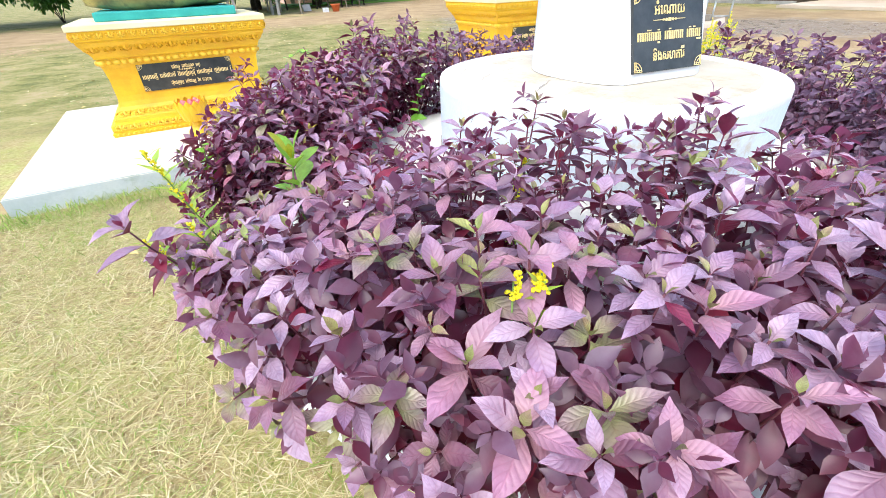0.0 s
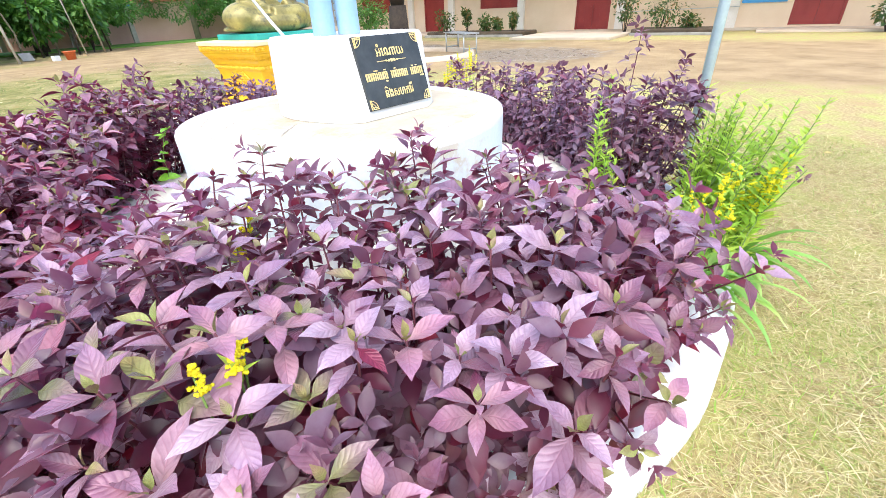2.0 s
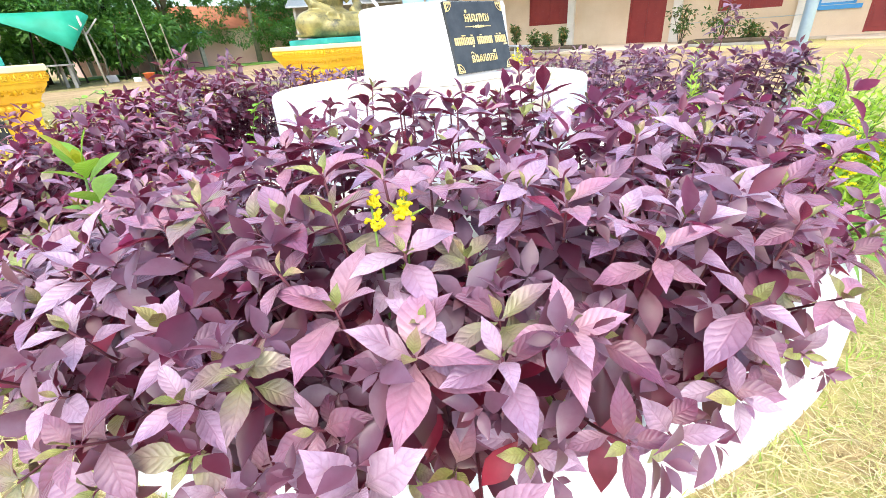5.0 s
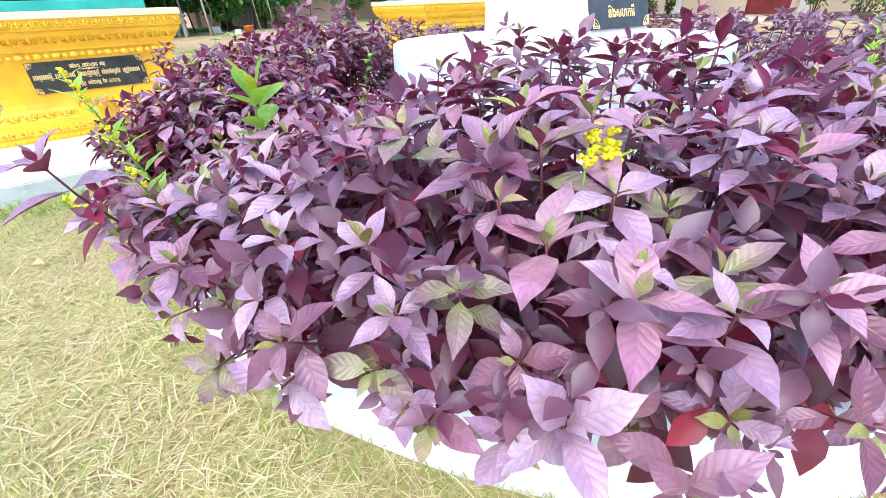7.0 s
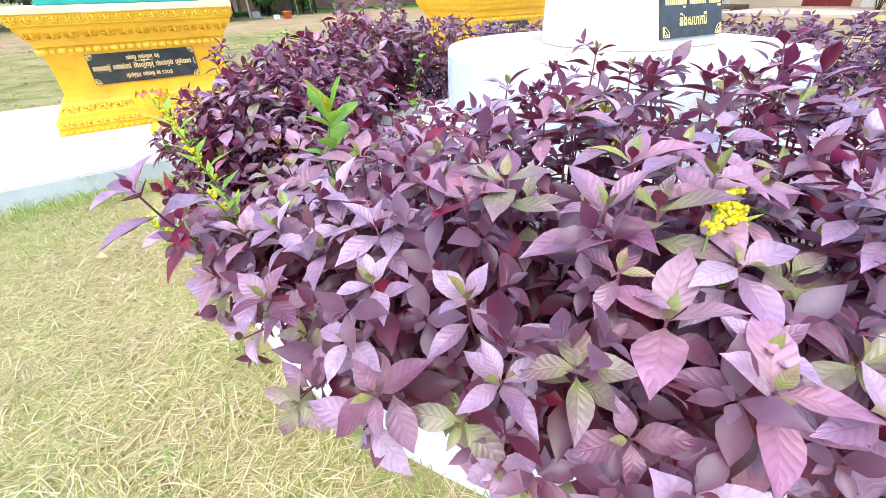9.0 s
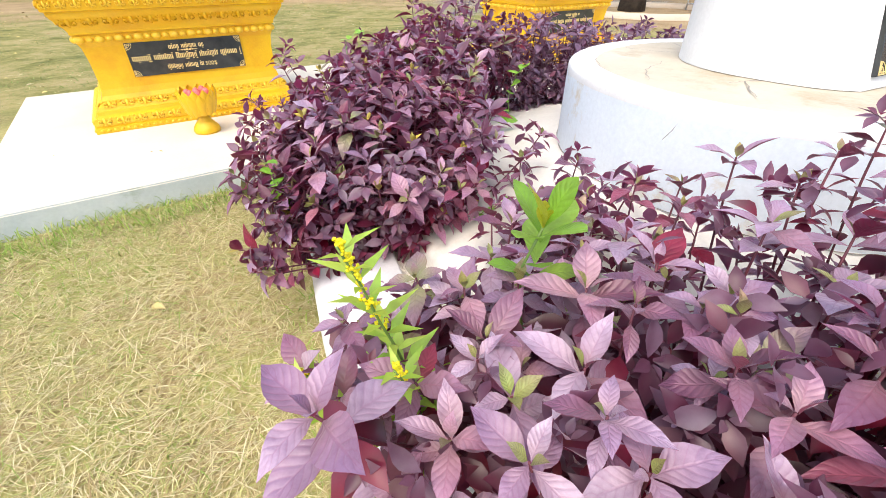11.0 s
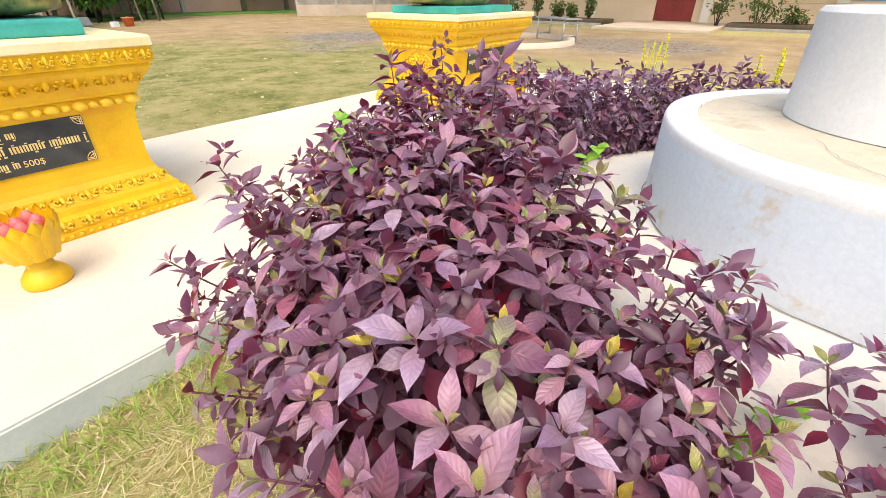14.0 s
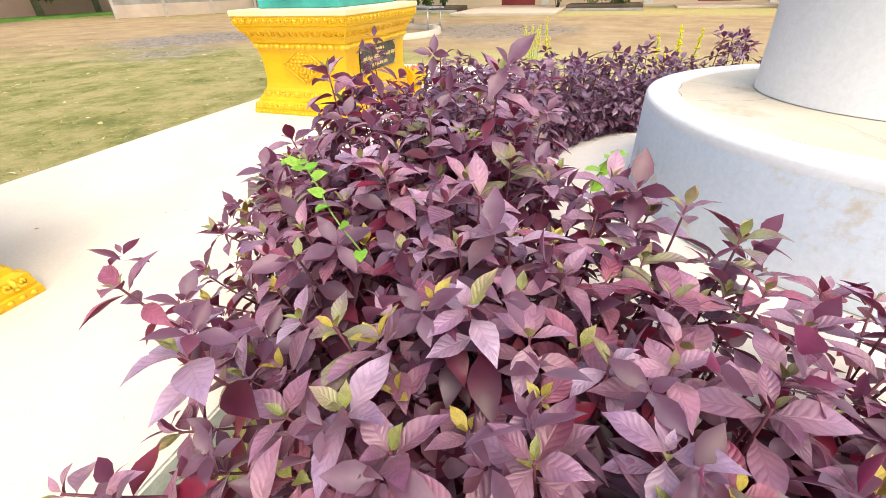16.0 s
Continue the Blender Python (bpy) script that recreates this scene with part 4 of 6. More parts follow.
SPECS = [blade(0.47, 0.50, 0.20, skins=2, twist=0.05), blade(0.44, 0.70, 0.14, wave=0.12, skins=2, twist=-0.07), blade(0.50, 0.35, 0.30, skins=2), blade(0.46, 0.95, 0.22, wave=0.14, skins=2, twist=0.09), blade(0.42, 0.60, 0.38, skins=2, twist=-0.03), blade(0.52, 0.75, 0.12, wave=0.16, skins=2, twist=0.03), blade(0.48, 1.15, 0.22, wave=0.10, skins=2, twist=-0.10), blade(0.45, 0.45, 0.44, wave=0.08, skins=2, twist=0.06)]
ME_LEAF = [blade_mesh("leaf", s, M_LEAF, M_UNDER) for s in SPECS]
ME_PLUM = [blade_mesh("leaf", s, M_LEAF_PLUM, M_UNDER) for s in SPECS]
ME_PINK = [blade_mesh("leaf", s, M_LEAF_PINK, M_UNDER) for s in SPECS]
ME_OLIVE = [blade_mesh("leaf", s, M_LEAF_OLIVE, M_UNDER) for s in SPECS]
ME_YOUNG = [blade_mesh("leaf", s, M_YOUNG, M_YOUNG) for s in (SPECS[0], SPECS[2], SPECS[4])]
ME_CRIMSON = [blade_mesh("leaf", s, M_LEAF_CRIMSON, M_UNDER) for s in SPECS]
ME_GOLDLEAF = [blade_mesh("leaf", s, M_GOLDLEAF, M_GOLDLEAF) for s in (SPECS[0], SPECS[2])]
ME_REDLEAF = [blade_mesh("leaf", s, M_RED, M_RED) for s in SPECS[:2]]
LILAC_MIX, WINE_MIX, END_MIX = (56, 22, 13, 6, 3), (22, 24, 30, 8, 16), (0, 25, 20, 5, 50)
FAR_SPECS = [(np.array(v), np.array(f), np.array(uv)) for v, f, uv in (blade(0.50, 0.55, 0.15, 5), blade(0.48, 0.85, 0.15, 5), blade(0.52, 0.40, 0.25, 5))]


def leaf_frame(at, d, up, size, roll):
    """The pose of a blade that starts at a point and runs along d."""
    d = d.normalized()
    x = d.cross(up)
    x = x.normalized() if x.length > 1e-4 else Vector((1, 0, 0))
    n = x.cross(d)
    m = Matrix((x, d, n)).transposed().to_4x4() @ Matrix.Rotation(roll, 4, "Y") @ Matrix.Scale(size, 4)
    m.translation = at
    return m


class Foliage:
    """Gathers many blades into one mesh."""

    def __init__(self):
        self.v, self.f, self.count = [], [], 0

    def add(self, spec, m):
        v, f, _ = spec
        mm = np.array(m)
        self.v.append(v @ mm[:3, :3].T + mm[:3, 3])
        self.f.append(f + self.count)
        self.count += len(v)

    def mesh(self, name, material):
        me = bpy.data.meshes.new(name)
        me.from_pydata(np.concatenate(self.v).tolist(), [], np.concatenate(self.f).tolist())
        me.materials.append(material)
        me.shade_smooth()
        return me


def grow_stem(rng, root, tip, lean, leaf_len, pairs=6, gold=0.1, olive=0.12):
    """The line of a stem and the blades on it: (matrix, kind) with kind leaf, young or red."""
    rise = max(0.0, tip.z - root.z)
    flat = Vector((tip.x - root.x, tip.y - root.y, 0))
    knee = root + flat * (0.42 + 0.45 * lean) + Vector((0, 0, rise * (0.95 - 0.55 * lean)))
    pts = [root.lerp(knee, k / 8).lerp(knee.lerp(tip, k / 8), k / 8) for k in range(9)]
    lens = [(b - a).length for a, b in zip(pts, pts[1:])]
    total = sum(lens)

    def along(s):
        s = max(0.0, min(total - 1e-4, s))
        for k, w in enumerate(lens):
            if s <= w:
                d = (pts[k + 1] - pts[k]).normalized()
                return pts[k] + d * s, d
            s -= w
        return pts[-1], (pts[-1] - pts[-2]).normalized()

    blades, nodes = [], []
    golden = rng.random() < gold
    spin = rng.uniform(0, math.pi)
    back_by = 0.0
    for back in range(pairs + 1):
        p, d = along(total - back_by)
        back_by += leaf_len / 0.062 * (0.003, 0.008, 0.022, 0.027, 0.030, 0.032, 0.032, 0.032, 0.032, 0.032, 0.032, 0.032)[back] * rng.uniform(0.8, 1.3)
        if back_by > total * 0.8:
            break
        spin += math.pi / 2 + rng.uniform(-0.22, 0.22)
        x = d.cross(Vector((0.1, 0.2, 1)) if abs(d.z) < 0.95 else Vector((1, 0, 0))).normalized()
        y = d.cross(x)
        grow = (0.42, 0.86, 1.05, 1.0, 0.95, 0.9, 0.85, 0.8, 0.8, 0.8, 0.75, 0.7)[back] * rng.uniform(0.70, 1.15)
        if 2 <= back <= 9:
            nodes.append((p, d, x * math.cos(spin + 0.8) + y * math.sin(spin + 0.8)))
        for s2 in (0, math.pi):
            if back > 4 and rng.random() < 0.15:
                continue
            out = x * math.cos(spin + s2) + y * math.sin(spin + s2)
            open_ = radians((30, 60, 75, 84, 89, 92, 95, 96, 96, 96, 96, 96)[back] + rng.uniform(-16, 16))
            way = d * math.cos(open_) + out * math.sin(open_)
            way.z -= 0.05 * min(back, 5)
            kind = "leaf"
            if back == 0 and (golden or rng.random() < 0.65):
                kind = "gold" if golden else "young"
            elif back == 1 and not golden and rng.random() < olive:
                kind = "young"
                grow *= 0.72
            elif back == 1 and golden and rng.random() < 0.6:
                kind = "gold"
                grow *= 0.55
            elif back > 1 and rng.random() < 0.015:
                kind = "red"
            up = d * 0.8 + Vector((0, 0, 0.6)) + 0.15 * out
            blades.append((leaf_frame(p + out * 0.002, way, up, leaf_len * grow, rng.uniform(-0.3, 0.3)), kind, back))
    return pts, blades, nodes


def shrub(rng, root, tips, leaf_len, single, label, group, pairs=6, blades_of=None, gold=0.06, fill=()):
    """One shrub: its stems are parts; blades are parts of a stem, or one mass where it stands far off."""
    ob = thing("purple_shrub", label, "shrub", tuple(root), group=group)
    mass, upper = Foliage(), Foliage()
    for tip in tips:
        start = Vector((rng.uniform(-0.025, 0.025), rng.uniform(-0.025, 0.025), -0.02))
        pts, blades, nodes = grow_stem(rng, start, tip - root, max(0.1, min(1.0, (tip.z - 0.26) / 0.2)) * rng.uniform(0.75, 1.0), leaf_len * rng.uniform(0.78, 1.18), pairs, gold, 0.5 if tip.z < 0.38 else 0.08)
        # one shoot keeps one hue; low, shaded shoots turn olive more often
        weights = list(blades_of or LILAC_MIX)
        if tip.z < 0.37 and not blades_of:
            weights[1] += 30
            weights[3] += 45
        hue = rng.choices((ME_LEAF, ME_PLUM, ME_PINK, ME_OLIVE, ME_CRIMSON), weights)[0]
        bm = bmesh.new()
        tube(bm, pts, [0.0042 - 0.0026 * k / 8 for k in range(9)], 5)
        stem = part("stem", bm, M_STEM, ob, "", True)
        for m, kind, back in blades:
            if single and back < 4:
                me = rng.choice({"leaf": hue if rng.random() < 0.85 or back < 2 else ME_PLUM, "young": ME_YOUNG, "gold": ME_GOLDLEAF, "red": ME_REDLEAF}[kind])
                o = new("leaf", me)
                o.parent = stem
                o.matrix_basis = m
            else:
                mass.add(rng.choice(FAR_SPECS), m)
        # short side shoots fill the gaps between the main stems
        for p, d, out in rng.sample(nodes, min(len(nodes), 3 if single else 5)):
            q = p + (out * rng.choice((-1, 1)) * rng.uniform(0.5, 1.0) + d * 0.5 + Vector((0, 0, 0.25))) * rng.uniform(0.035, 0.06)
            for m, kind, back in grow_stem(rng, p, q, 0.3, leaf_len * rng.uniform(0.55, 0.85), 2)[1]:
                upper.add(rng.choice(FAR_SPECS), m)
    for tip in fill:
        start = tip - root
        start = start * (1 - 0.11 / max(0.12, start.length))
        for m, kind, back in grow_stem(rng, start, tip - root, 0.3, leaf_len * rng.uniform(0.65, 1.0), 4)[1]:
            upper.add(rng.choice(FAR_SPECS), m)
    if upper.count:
        f = new("side_foliage", upper.mesh("side_foliage", M_LEAF_MID_SHADED if single else M_LEAF_FAR_DARKENED))
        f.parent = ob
        tagged(f, "small leaves of short side shoots, inner shade in their colour", kind="stuff")
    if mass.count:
        f = new("foliage", mass.mesh("foliage", M_LEAF_LOW_SHADED if single else M_LEAF_FAR_DARKENED))
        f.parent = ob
        tagged(f, "mass of lower purple leaves, inner shade in their colour", kind="stuff")
    return ob


def top_height(a, r):
    """How high the planting stands, by bearing and radius."""
    if a > 150:
        h = 0.43 + (168 - a) / 18 * 0.10
    elif a > 95:
        h = 0.54 + (150 - a) / 55 * 0.12
    elif a > 15:
        h = 0.52 + 0.05 * max(0.0, min(1.0, (a - 55) / 30))
    elif a > -62:
        h = 0.555
    elif a > -85:
        h = 0.44
    elif a > -110:
        h = 0.595 - 0.155 * min(1.0, (a + 110) / 15)
    elif a > -177:
        h = 0.595 if a > -152 else 0.595 - (-152 - a) / 25 * 0.17
    else:
        h = 0.42
    edge = max(0.0, r - 1.30)
    if a < -95:
        h += 0.04 * max(0.0, min(1.0, (1.08 - r) / 0.25))
    return h - 2.0 * edge * edge


REACH_A = (-177, -168, -160, -153, -147, -142, -133, -120, -110, -100, -92, -70)
REACH_R = (1.46, 1.52, 1.54, 1.55, 1.55, 1.54, 1.53, 1.44, 1.37, 1.28, 1.22, 1.20)


def reach(a):
    """How far out the planting spreads over the kerb, and how far in, by bearing."""
    if a < -177:
        return 0.82, 1.06
    if a < -70:
        return 0.78, float(np.interp(a, REACH_A, REACH_R))
    if a > 150:
        return 0.97, 1.55 - 0.08 * (a - 150) / 16
    if a > 98:
        return 0.92, 1.63
    return 0.96, 1.42


def plant_ring(a0, a1, single, leaf_len, label, group, seed, inner, outer, space, pairs=6, step=8.0, extra=(), blades_of=None, gold=0.06):
    """Shrubs rooted in the bed whose shoots fill a stretch of the ring evenly."""
    rng = random.Random(seed)
    roots = []
    a = a0 + step / 2
    while a < a1:
        roots.append((ring_at(1.125, a + rng.uniform(-2, 2), 0.118), []))
        roots.append((ring_at(1.17, a + step / 2 + rng.uniform(-2, 2), 0.118), []))
        a += step
    tips = [Vector(e) for e in extra]
    r = inner
    while r < outer:
        arc = math.degrees(space / r)
        b = a0 + rng.uniform(0, arc)
        while b < a1:
            rr, bb = r + rng.uniform(-0.4, 0.4) * space, b + rng.uniform(-0.4, 0.4) * arc
            near, far = reach(bb)
            if not near - 0.02 < rr < far or (bb < -171 and rng.random() < 0.35) or (bb < -95 and rr < 0.98 and rng.random() < 0.22):
                b += arc
                continue
            end = min(bb - a0, a1 - bb)
            low = 0.06 * max(0.0, 1 - end / 6) if single else 0.0
            tips.append(ring_at(rr, bb, top_height(bb, rr) * (rng.uniform(0.90, 1.03) if single else rng.uniform(0.74, 1.12)) - low - (0.05 if rng.random() < 0.2 else 0)))
            b += arc
        r += space * 0.9
    for inset, z0, z1 in ((-0.02, 0.32, 0.42), (0.03, 0.24, 0.34)):
        arc = math.degrees(space * 1.1 / outer)
        b = a0 + 1
        while b < a1:
            ring_r = reach(b)[1] - inset
            if ring_r > 1.2:
                tips.append(ring_at(ring_r + rng.uniform(-0.07, 0.04), b + rng.uniform(-0.4, 0.4) * arc, rng.uniform(z0, z1)))
            b += arc
    if not single:
        b = a0 + 1
        while b < a1:
            for z in (0.24, 0.32, 0.40):
                tips.append(ring_at(reach(b)[0] + rng.uniform(-0.03, 0.04), b + rng.uniform(-2, 2), z + rng.uniform(-0.03, 0.03)))
            b += 4.5
    filled = {id(r): [] for r in roots}
    if single:
        for k in range(int((a1 - a0) * 4.5)):
            b = rng.uniform(a0 + 3, a1 - 1)
            near, far = reach(b)
            if b < -170 and rng.random() < 0.65:
                continue
            rr = near + (far - near - 0.05) * rng.uniform(0, 1) ** 0.5
            t = ring_at(rr, b, rng.uniform(0.25, max(0.3, top_height(b, rr) - 0.07)))
            if (t - ring_at(1.14, b, 0.12)).length > 0.14 and not (rr < 1.08 and (t.z < 0.36 or b < -95)):
                filled[id(min(roots, key=lambda q: (q[0] - t).length))].append(t)
    for t in tips:
        min(roots, key=lambda q: (q[0] - t).length + 0.02 * len(q[1]))[1].append(t)
    for entry in roots:
        root, mine = entry
        if mine:
            shrub(rng, root, mine, leaf_len, single, label, group, pairs, blades_of, gold, filled[id(entry)])


SPRIGS = [(-1.00, 1.45, 0.565), (-1.165, 1.40, 0.43), (-1.05, 1.31, 0.55), (-0.62, 0.69, 0.50), (-0.60, 0.90, 0.57), (-0.66, 0.62, 0.50), (-0.56, 0.50, 0.44), (-0.76, 0.50, 0.46), (-0.43, 1.125, 0.72), (-0.39, 1.52, 0.70), (-0.10, 1.36, 0.70), (-0.70, 0.56, 0.50)]
SPRIGS += [tuple(ring_at(1.46 + 0.035 * (k % 4), 157 + 0.9 * ((k * 5) % 13), 0.24 + 0.04 * ((k * 3) % 5))) for k in range(14)]
SPRIGS += [tuple(ring_at(0.98 + 0.045 * (k % 5), 165 + 0.9 * ((k * 3) % 4), 0.31 + 0.035 * ((k * 2) % 4))) for k in range(10)]
SPRIGS += [tuple(ring_at(0.90 + 0.03 * (k % 3), 159 + 1.6 * k, 0.47)) for k in range(4)]
LOOSE = [(-0.345, -0.458, 0.665), (-0.80, 0.20, 0.43)]
LOOSE += [tuple(ring_at(r, a, z)) for r, a, z in ((1.575, -168, 0.545), (1.45, -175, 0.44), (1.38, -178, 0.38), (1.30, -174, 0.40), (1.46, -171, 0.41), (1.50, -165, 0.38), (1.57, -158, 0.30), (1.42, -97, 0.39), (1.39, -104, 0.37), (1.36, -92, 0.33))]
GROUP = "purple shrubs in the planter"
plant_ring(-184.5, -88, True, 0.069, "bushy purple-leaved shrub with lilac sheen spilling over the kerb", GROUP, 1, 0.78, 1.60, 0.0765, 10, extra=LOOSE, gold=0.0)
side_rng = random.Random(15)
shrub(side_rng, ring_at(1.115, -176, 0.118), [Vector(p) for p in ((-0.74, 0.39, 0.44), (-0.66, 0.28, 0.45), (-0.61, 0.15, 0.45), (-0.86, 0.35, 0.36), (-0.72, 0.22, 0.38))], 0.074, True, "loose purple shrub with broad leaves leaning over the apron", GROUP, 5)
plant_ring(98, 164.5, True, 0.072, "bushy wine-purple shrub with olive young tips", GROUP, 2, 0.82, 1.64, 0.077, 10, extra=SPRIGS, blades_of=WINE_MIX, gold=0.2)
end_rng = random.Random(8)
END_FACE = [ring_at(1.03 + 0.055 * (k % 8), 162.6 + 0.6 * ((k * 7) % 3) - 0.8 * (k // 8), 0.22 + 0.055 * (k // 8)) for k in range(32)]
for half in range(2):
    shrub(end_rng, ring_at(1.14 + 0.04 * half, 158 + half, 0.118), END_FACE[half::2], 0.046, True, "low purple shrub with small crimson leaves", GROUP, 8, END_MIX)
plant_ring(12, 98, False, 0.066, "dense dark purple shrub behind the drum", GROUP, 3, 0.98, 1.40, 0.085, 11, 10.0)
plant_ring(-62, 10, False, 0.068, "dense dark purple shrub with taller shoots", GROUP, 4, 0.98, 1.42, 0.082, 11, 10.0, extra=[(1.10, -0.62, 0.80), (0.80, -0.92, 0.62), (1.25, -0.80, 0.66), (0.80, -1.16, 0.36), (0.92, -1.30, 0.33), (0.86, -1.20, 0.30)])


# ---- school building along the far side ----
WX = 16.7
school = thing("school_building", "long cream school building with red-brown doors and shutters", "building")
OPEN = [(10.92, 12.0, 0.08, 2.0), (7.24, 9.1, 0.90, 2.06), (3.77, 5.01, 0.08, 2.15), (0.49, 2.19, 0.92, 2.06), (-1.2, -0.36, 0.86, 2.06), (-2.75, -1.52, 0.12, 2.15), (-7.2, -5.2, 0.92, 2.06), (14.0, 15.8, 0.92, 2.06)]
wall_y = sorted({-12.0, 18.0, *(v for o in OPEN for v in o[:2])})
for y0, y1 in zip(wall_y, wall_y[1:]):
    o = next((o for o in OPEN if o[0] <= y0 and y1 <= o[1]), None)
    spans = [(0.0, o[2]), (o[3], 3.1)] if o else [(0.0, 3.1)]
    for z0, z1 in spans:
        if z1 - z0 > 0.01:
            part("wall", boxed(WX, y0, z0, WX + 0.2, y1, z1), M_WALL, school, "cream rendered wall")
part("inner_wall", boxed(WX + 0.9, -12, 0, WX + 1.0, 18, 3.1), M_DARK, school, "dark room behind")
for y in (12.7, 10.5, 7.2, 3.38, -0.03, -3.65, -7.5):
    part("pilaster", boxed(WX - 0.14, y - 0.14, 0.0, WX - 0.003, y + 0.14, 3.1, bevel=0.01), M_TRIM, school, "pale pilaster")
for k, (y0, y1, z0, z1) in enumerate(OPEN):
    is_door = z0 < 0.3
    blue = -1.3 < y0 < -1.0
    fr = bmesh.new()
    t = 0.06
    for a in ((y0, y0 + t, z0, z1), (y1 - t, y1, z0, z1), (y0 + t, y1 - t, z1 - t, z1)) + (() if is_door else ((y0 + t, y1 - t, z0, z0 + t),)):
        box(fr, WX + 0.02, a[0], a[2], WX + 0.12, a[1], a[3])
    own = part("door" if is_door else "window", fr, M_BLUETRIM if blue else M_REDWOOD, school, "red-brown wooden door" if is_door else ("blue-framed pale window" if blue else "red-brown shuttered window"))
    leaves = 2 if y1 - y0 > 1.15 else 1
    for q in range(leaves):
        w = (y1 - y0 - 2 * t) / leaves
        a, b = y0 + t + q * w + 0.004, y0 + t + (q + 1) * w - 0.004
        lf = bmesh.new()
        box(lf, WX + 0.05, a, z0 + (0.01 if is_door else t + 0.002), WX + 0.085, b, z1 - t - 0.002)
        part("door_leaf" if is_door else "shutter", lf, M_WHITEPAINT if blue else M_REDWOOD, own)
        rows = 3 if is_door else 2
        for r in range(rows):
            h = (z1 - z0 - 0.3) / rows
            for c in range(2):
                ww = (b - a - 0.18) / 2
                ya = a + 0.06 + c * (ww + 0.06)
                za = z0 + 0.12 + r * (h + 0.03)
                part("panel", boxed(WX + 0.038, ya, za, WX + 0.0485, ya + ww, za + h - 0.05, bevel=0.004), M_WHITEPAINT if blue else M_REDWOOD, own)
    if blue:
        part("sill", boxed(WX - 0.05, y0 - 0.15, z0 - 0.12, WX - 0.003, y1 + 0.15, z0 - 0.01), M_BLUETRIM, own, "bright blue sill")
part("plinth", boxed(WX - 0.35, -12, 0.0, WX - 0.003, 2.4, 0.07, bevel=0.01), M_PORCH, school)
part("porch", boxed(12.45, 2.52, 0.0, WX - 0.003, 5.62, 0.075, bevel=0.012), M_PORCH, school, "pale concrete porch slab")
part("porch", boxed(14.6, 9.6, 0.0, WX - 0.003, 13.2, 0.075, bevel=0.012), M_PORCH, school)
part("walkway", boxed(15.2, -12, 0.0, WX - 0.36, -0.8, 0.06, bevel=0.01), M_PORCH, school)
# eave out of view, its overhang lengthened so that it shades the school front
part("eave", boxed(WX - 2.4, -12.2, 3.1, WX + 3.0, 18.2, 3.22), M_TRIM, school)
rf = bmesh.new()
v = [rf.verts.new(p) for p in ((WX - 2.5, -12.4, 3.224), (WX - 2.5, 18.4, 3.224), (WX + 2.6, 18.4, 5.0), (WX + 2.6, -12.4, 5.0), (WX + 6.5, -12.4, 3.224), (WX + 6.5, 18.4, 3.224))]
for f in ((0, 3, 2, 1), (3, 4, 5, 2), (0, 4, 3), (1, 2, 5), (0, 1, 5, 4)):
    rf.faces.new([v[i] for i in f])
part("roof", rf, M_ROOF, school, "red tile roof")
part("wall", boxed(WX + 5.8, -12, 0, WX + 6.0, 18, 3.1), M_WALL, school)
for y in (-12.0, 17.8):
    part("wall", boxed(WX + 0.2, y, 0, WX + 5.8, y + 0.2, 3.1), M_WALL, school)
rail = bmesh.new()
tube(rail, [(WX - 0.25, 3.0, 0.62), (WX - 0.25, -0.2, 0.66)], 0.012, 6)
tagged(part("wall_pipe", rail, M_STEEL, school), "thin pipe along the wall")


# ---- leafy masses ----
LEAF_Q = (np.array([(0, 0, 0), (-0.26, 0.45, 0.06), (0, 0.5, 0), (0.26, 0.45, 0.06), (0, 1, -0.12)], float), np.array([(0, 2, 1), (0, 3, 2), (1, 2, 4), (2, 3, 4)]), None)


def leaf_cloud(rng, mass, centre, radius, count, size, flat=0.75):
    """Scatters leaves in an uneven clump."""
    for _ in range(count):
        d = Vector((rng.gauss(0, 1), rng.gauss(0, 1), rng.gauss(0, 1))).normalized()
        p = Vector(centre) + Vector((d.x, d.y, d.z * flat)) * radius * rng.uniform(0.35, 1.0) ** 0.6
        way = d + Vector((rng.uniform(-0.8, 0.8), rng.uniform(-0.8, 0.8), rng.uniform(-0.9, 0.3)))
        mass.add(LEAF_Q, leaf_frame(p, way, Vector((0, 0, 1)), size * rng.uniform(0.6, 1.3), rng.uniform(-0.8, 0.8)))


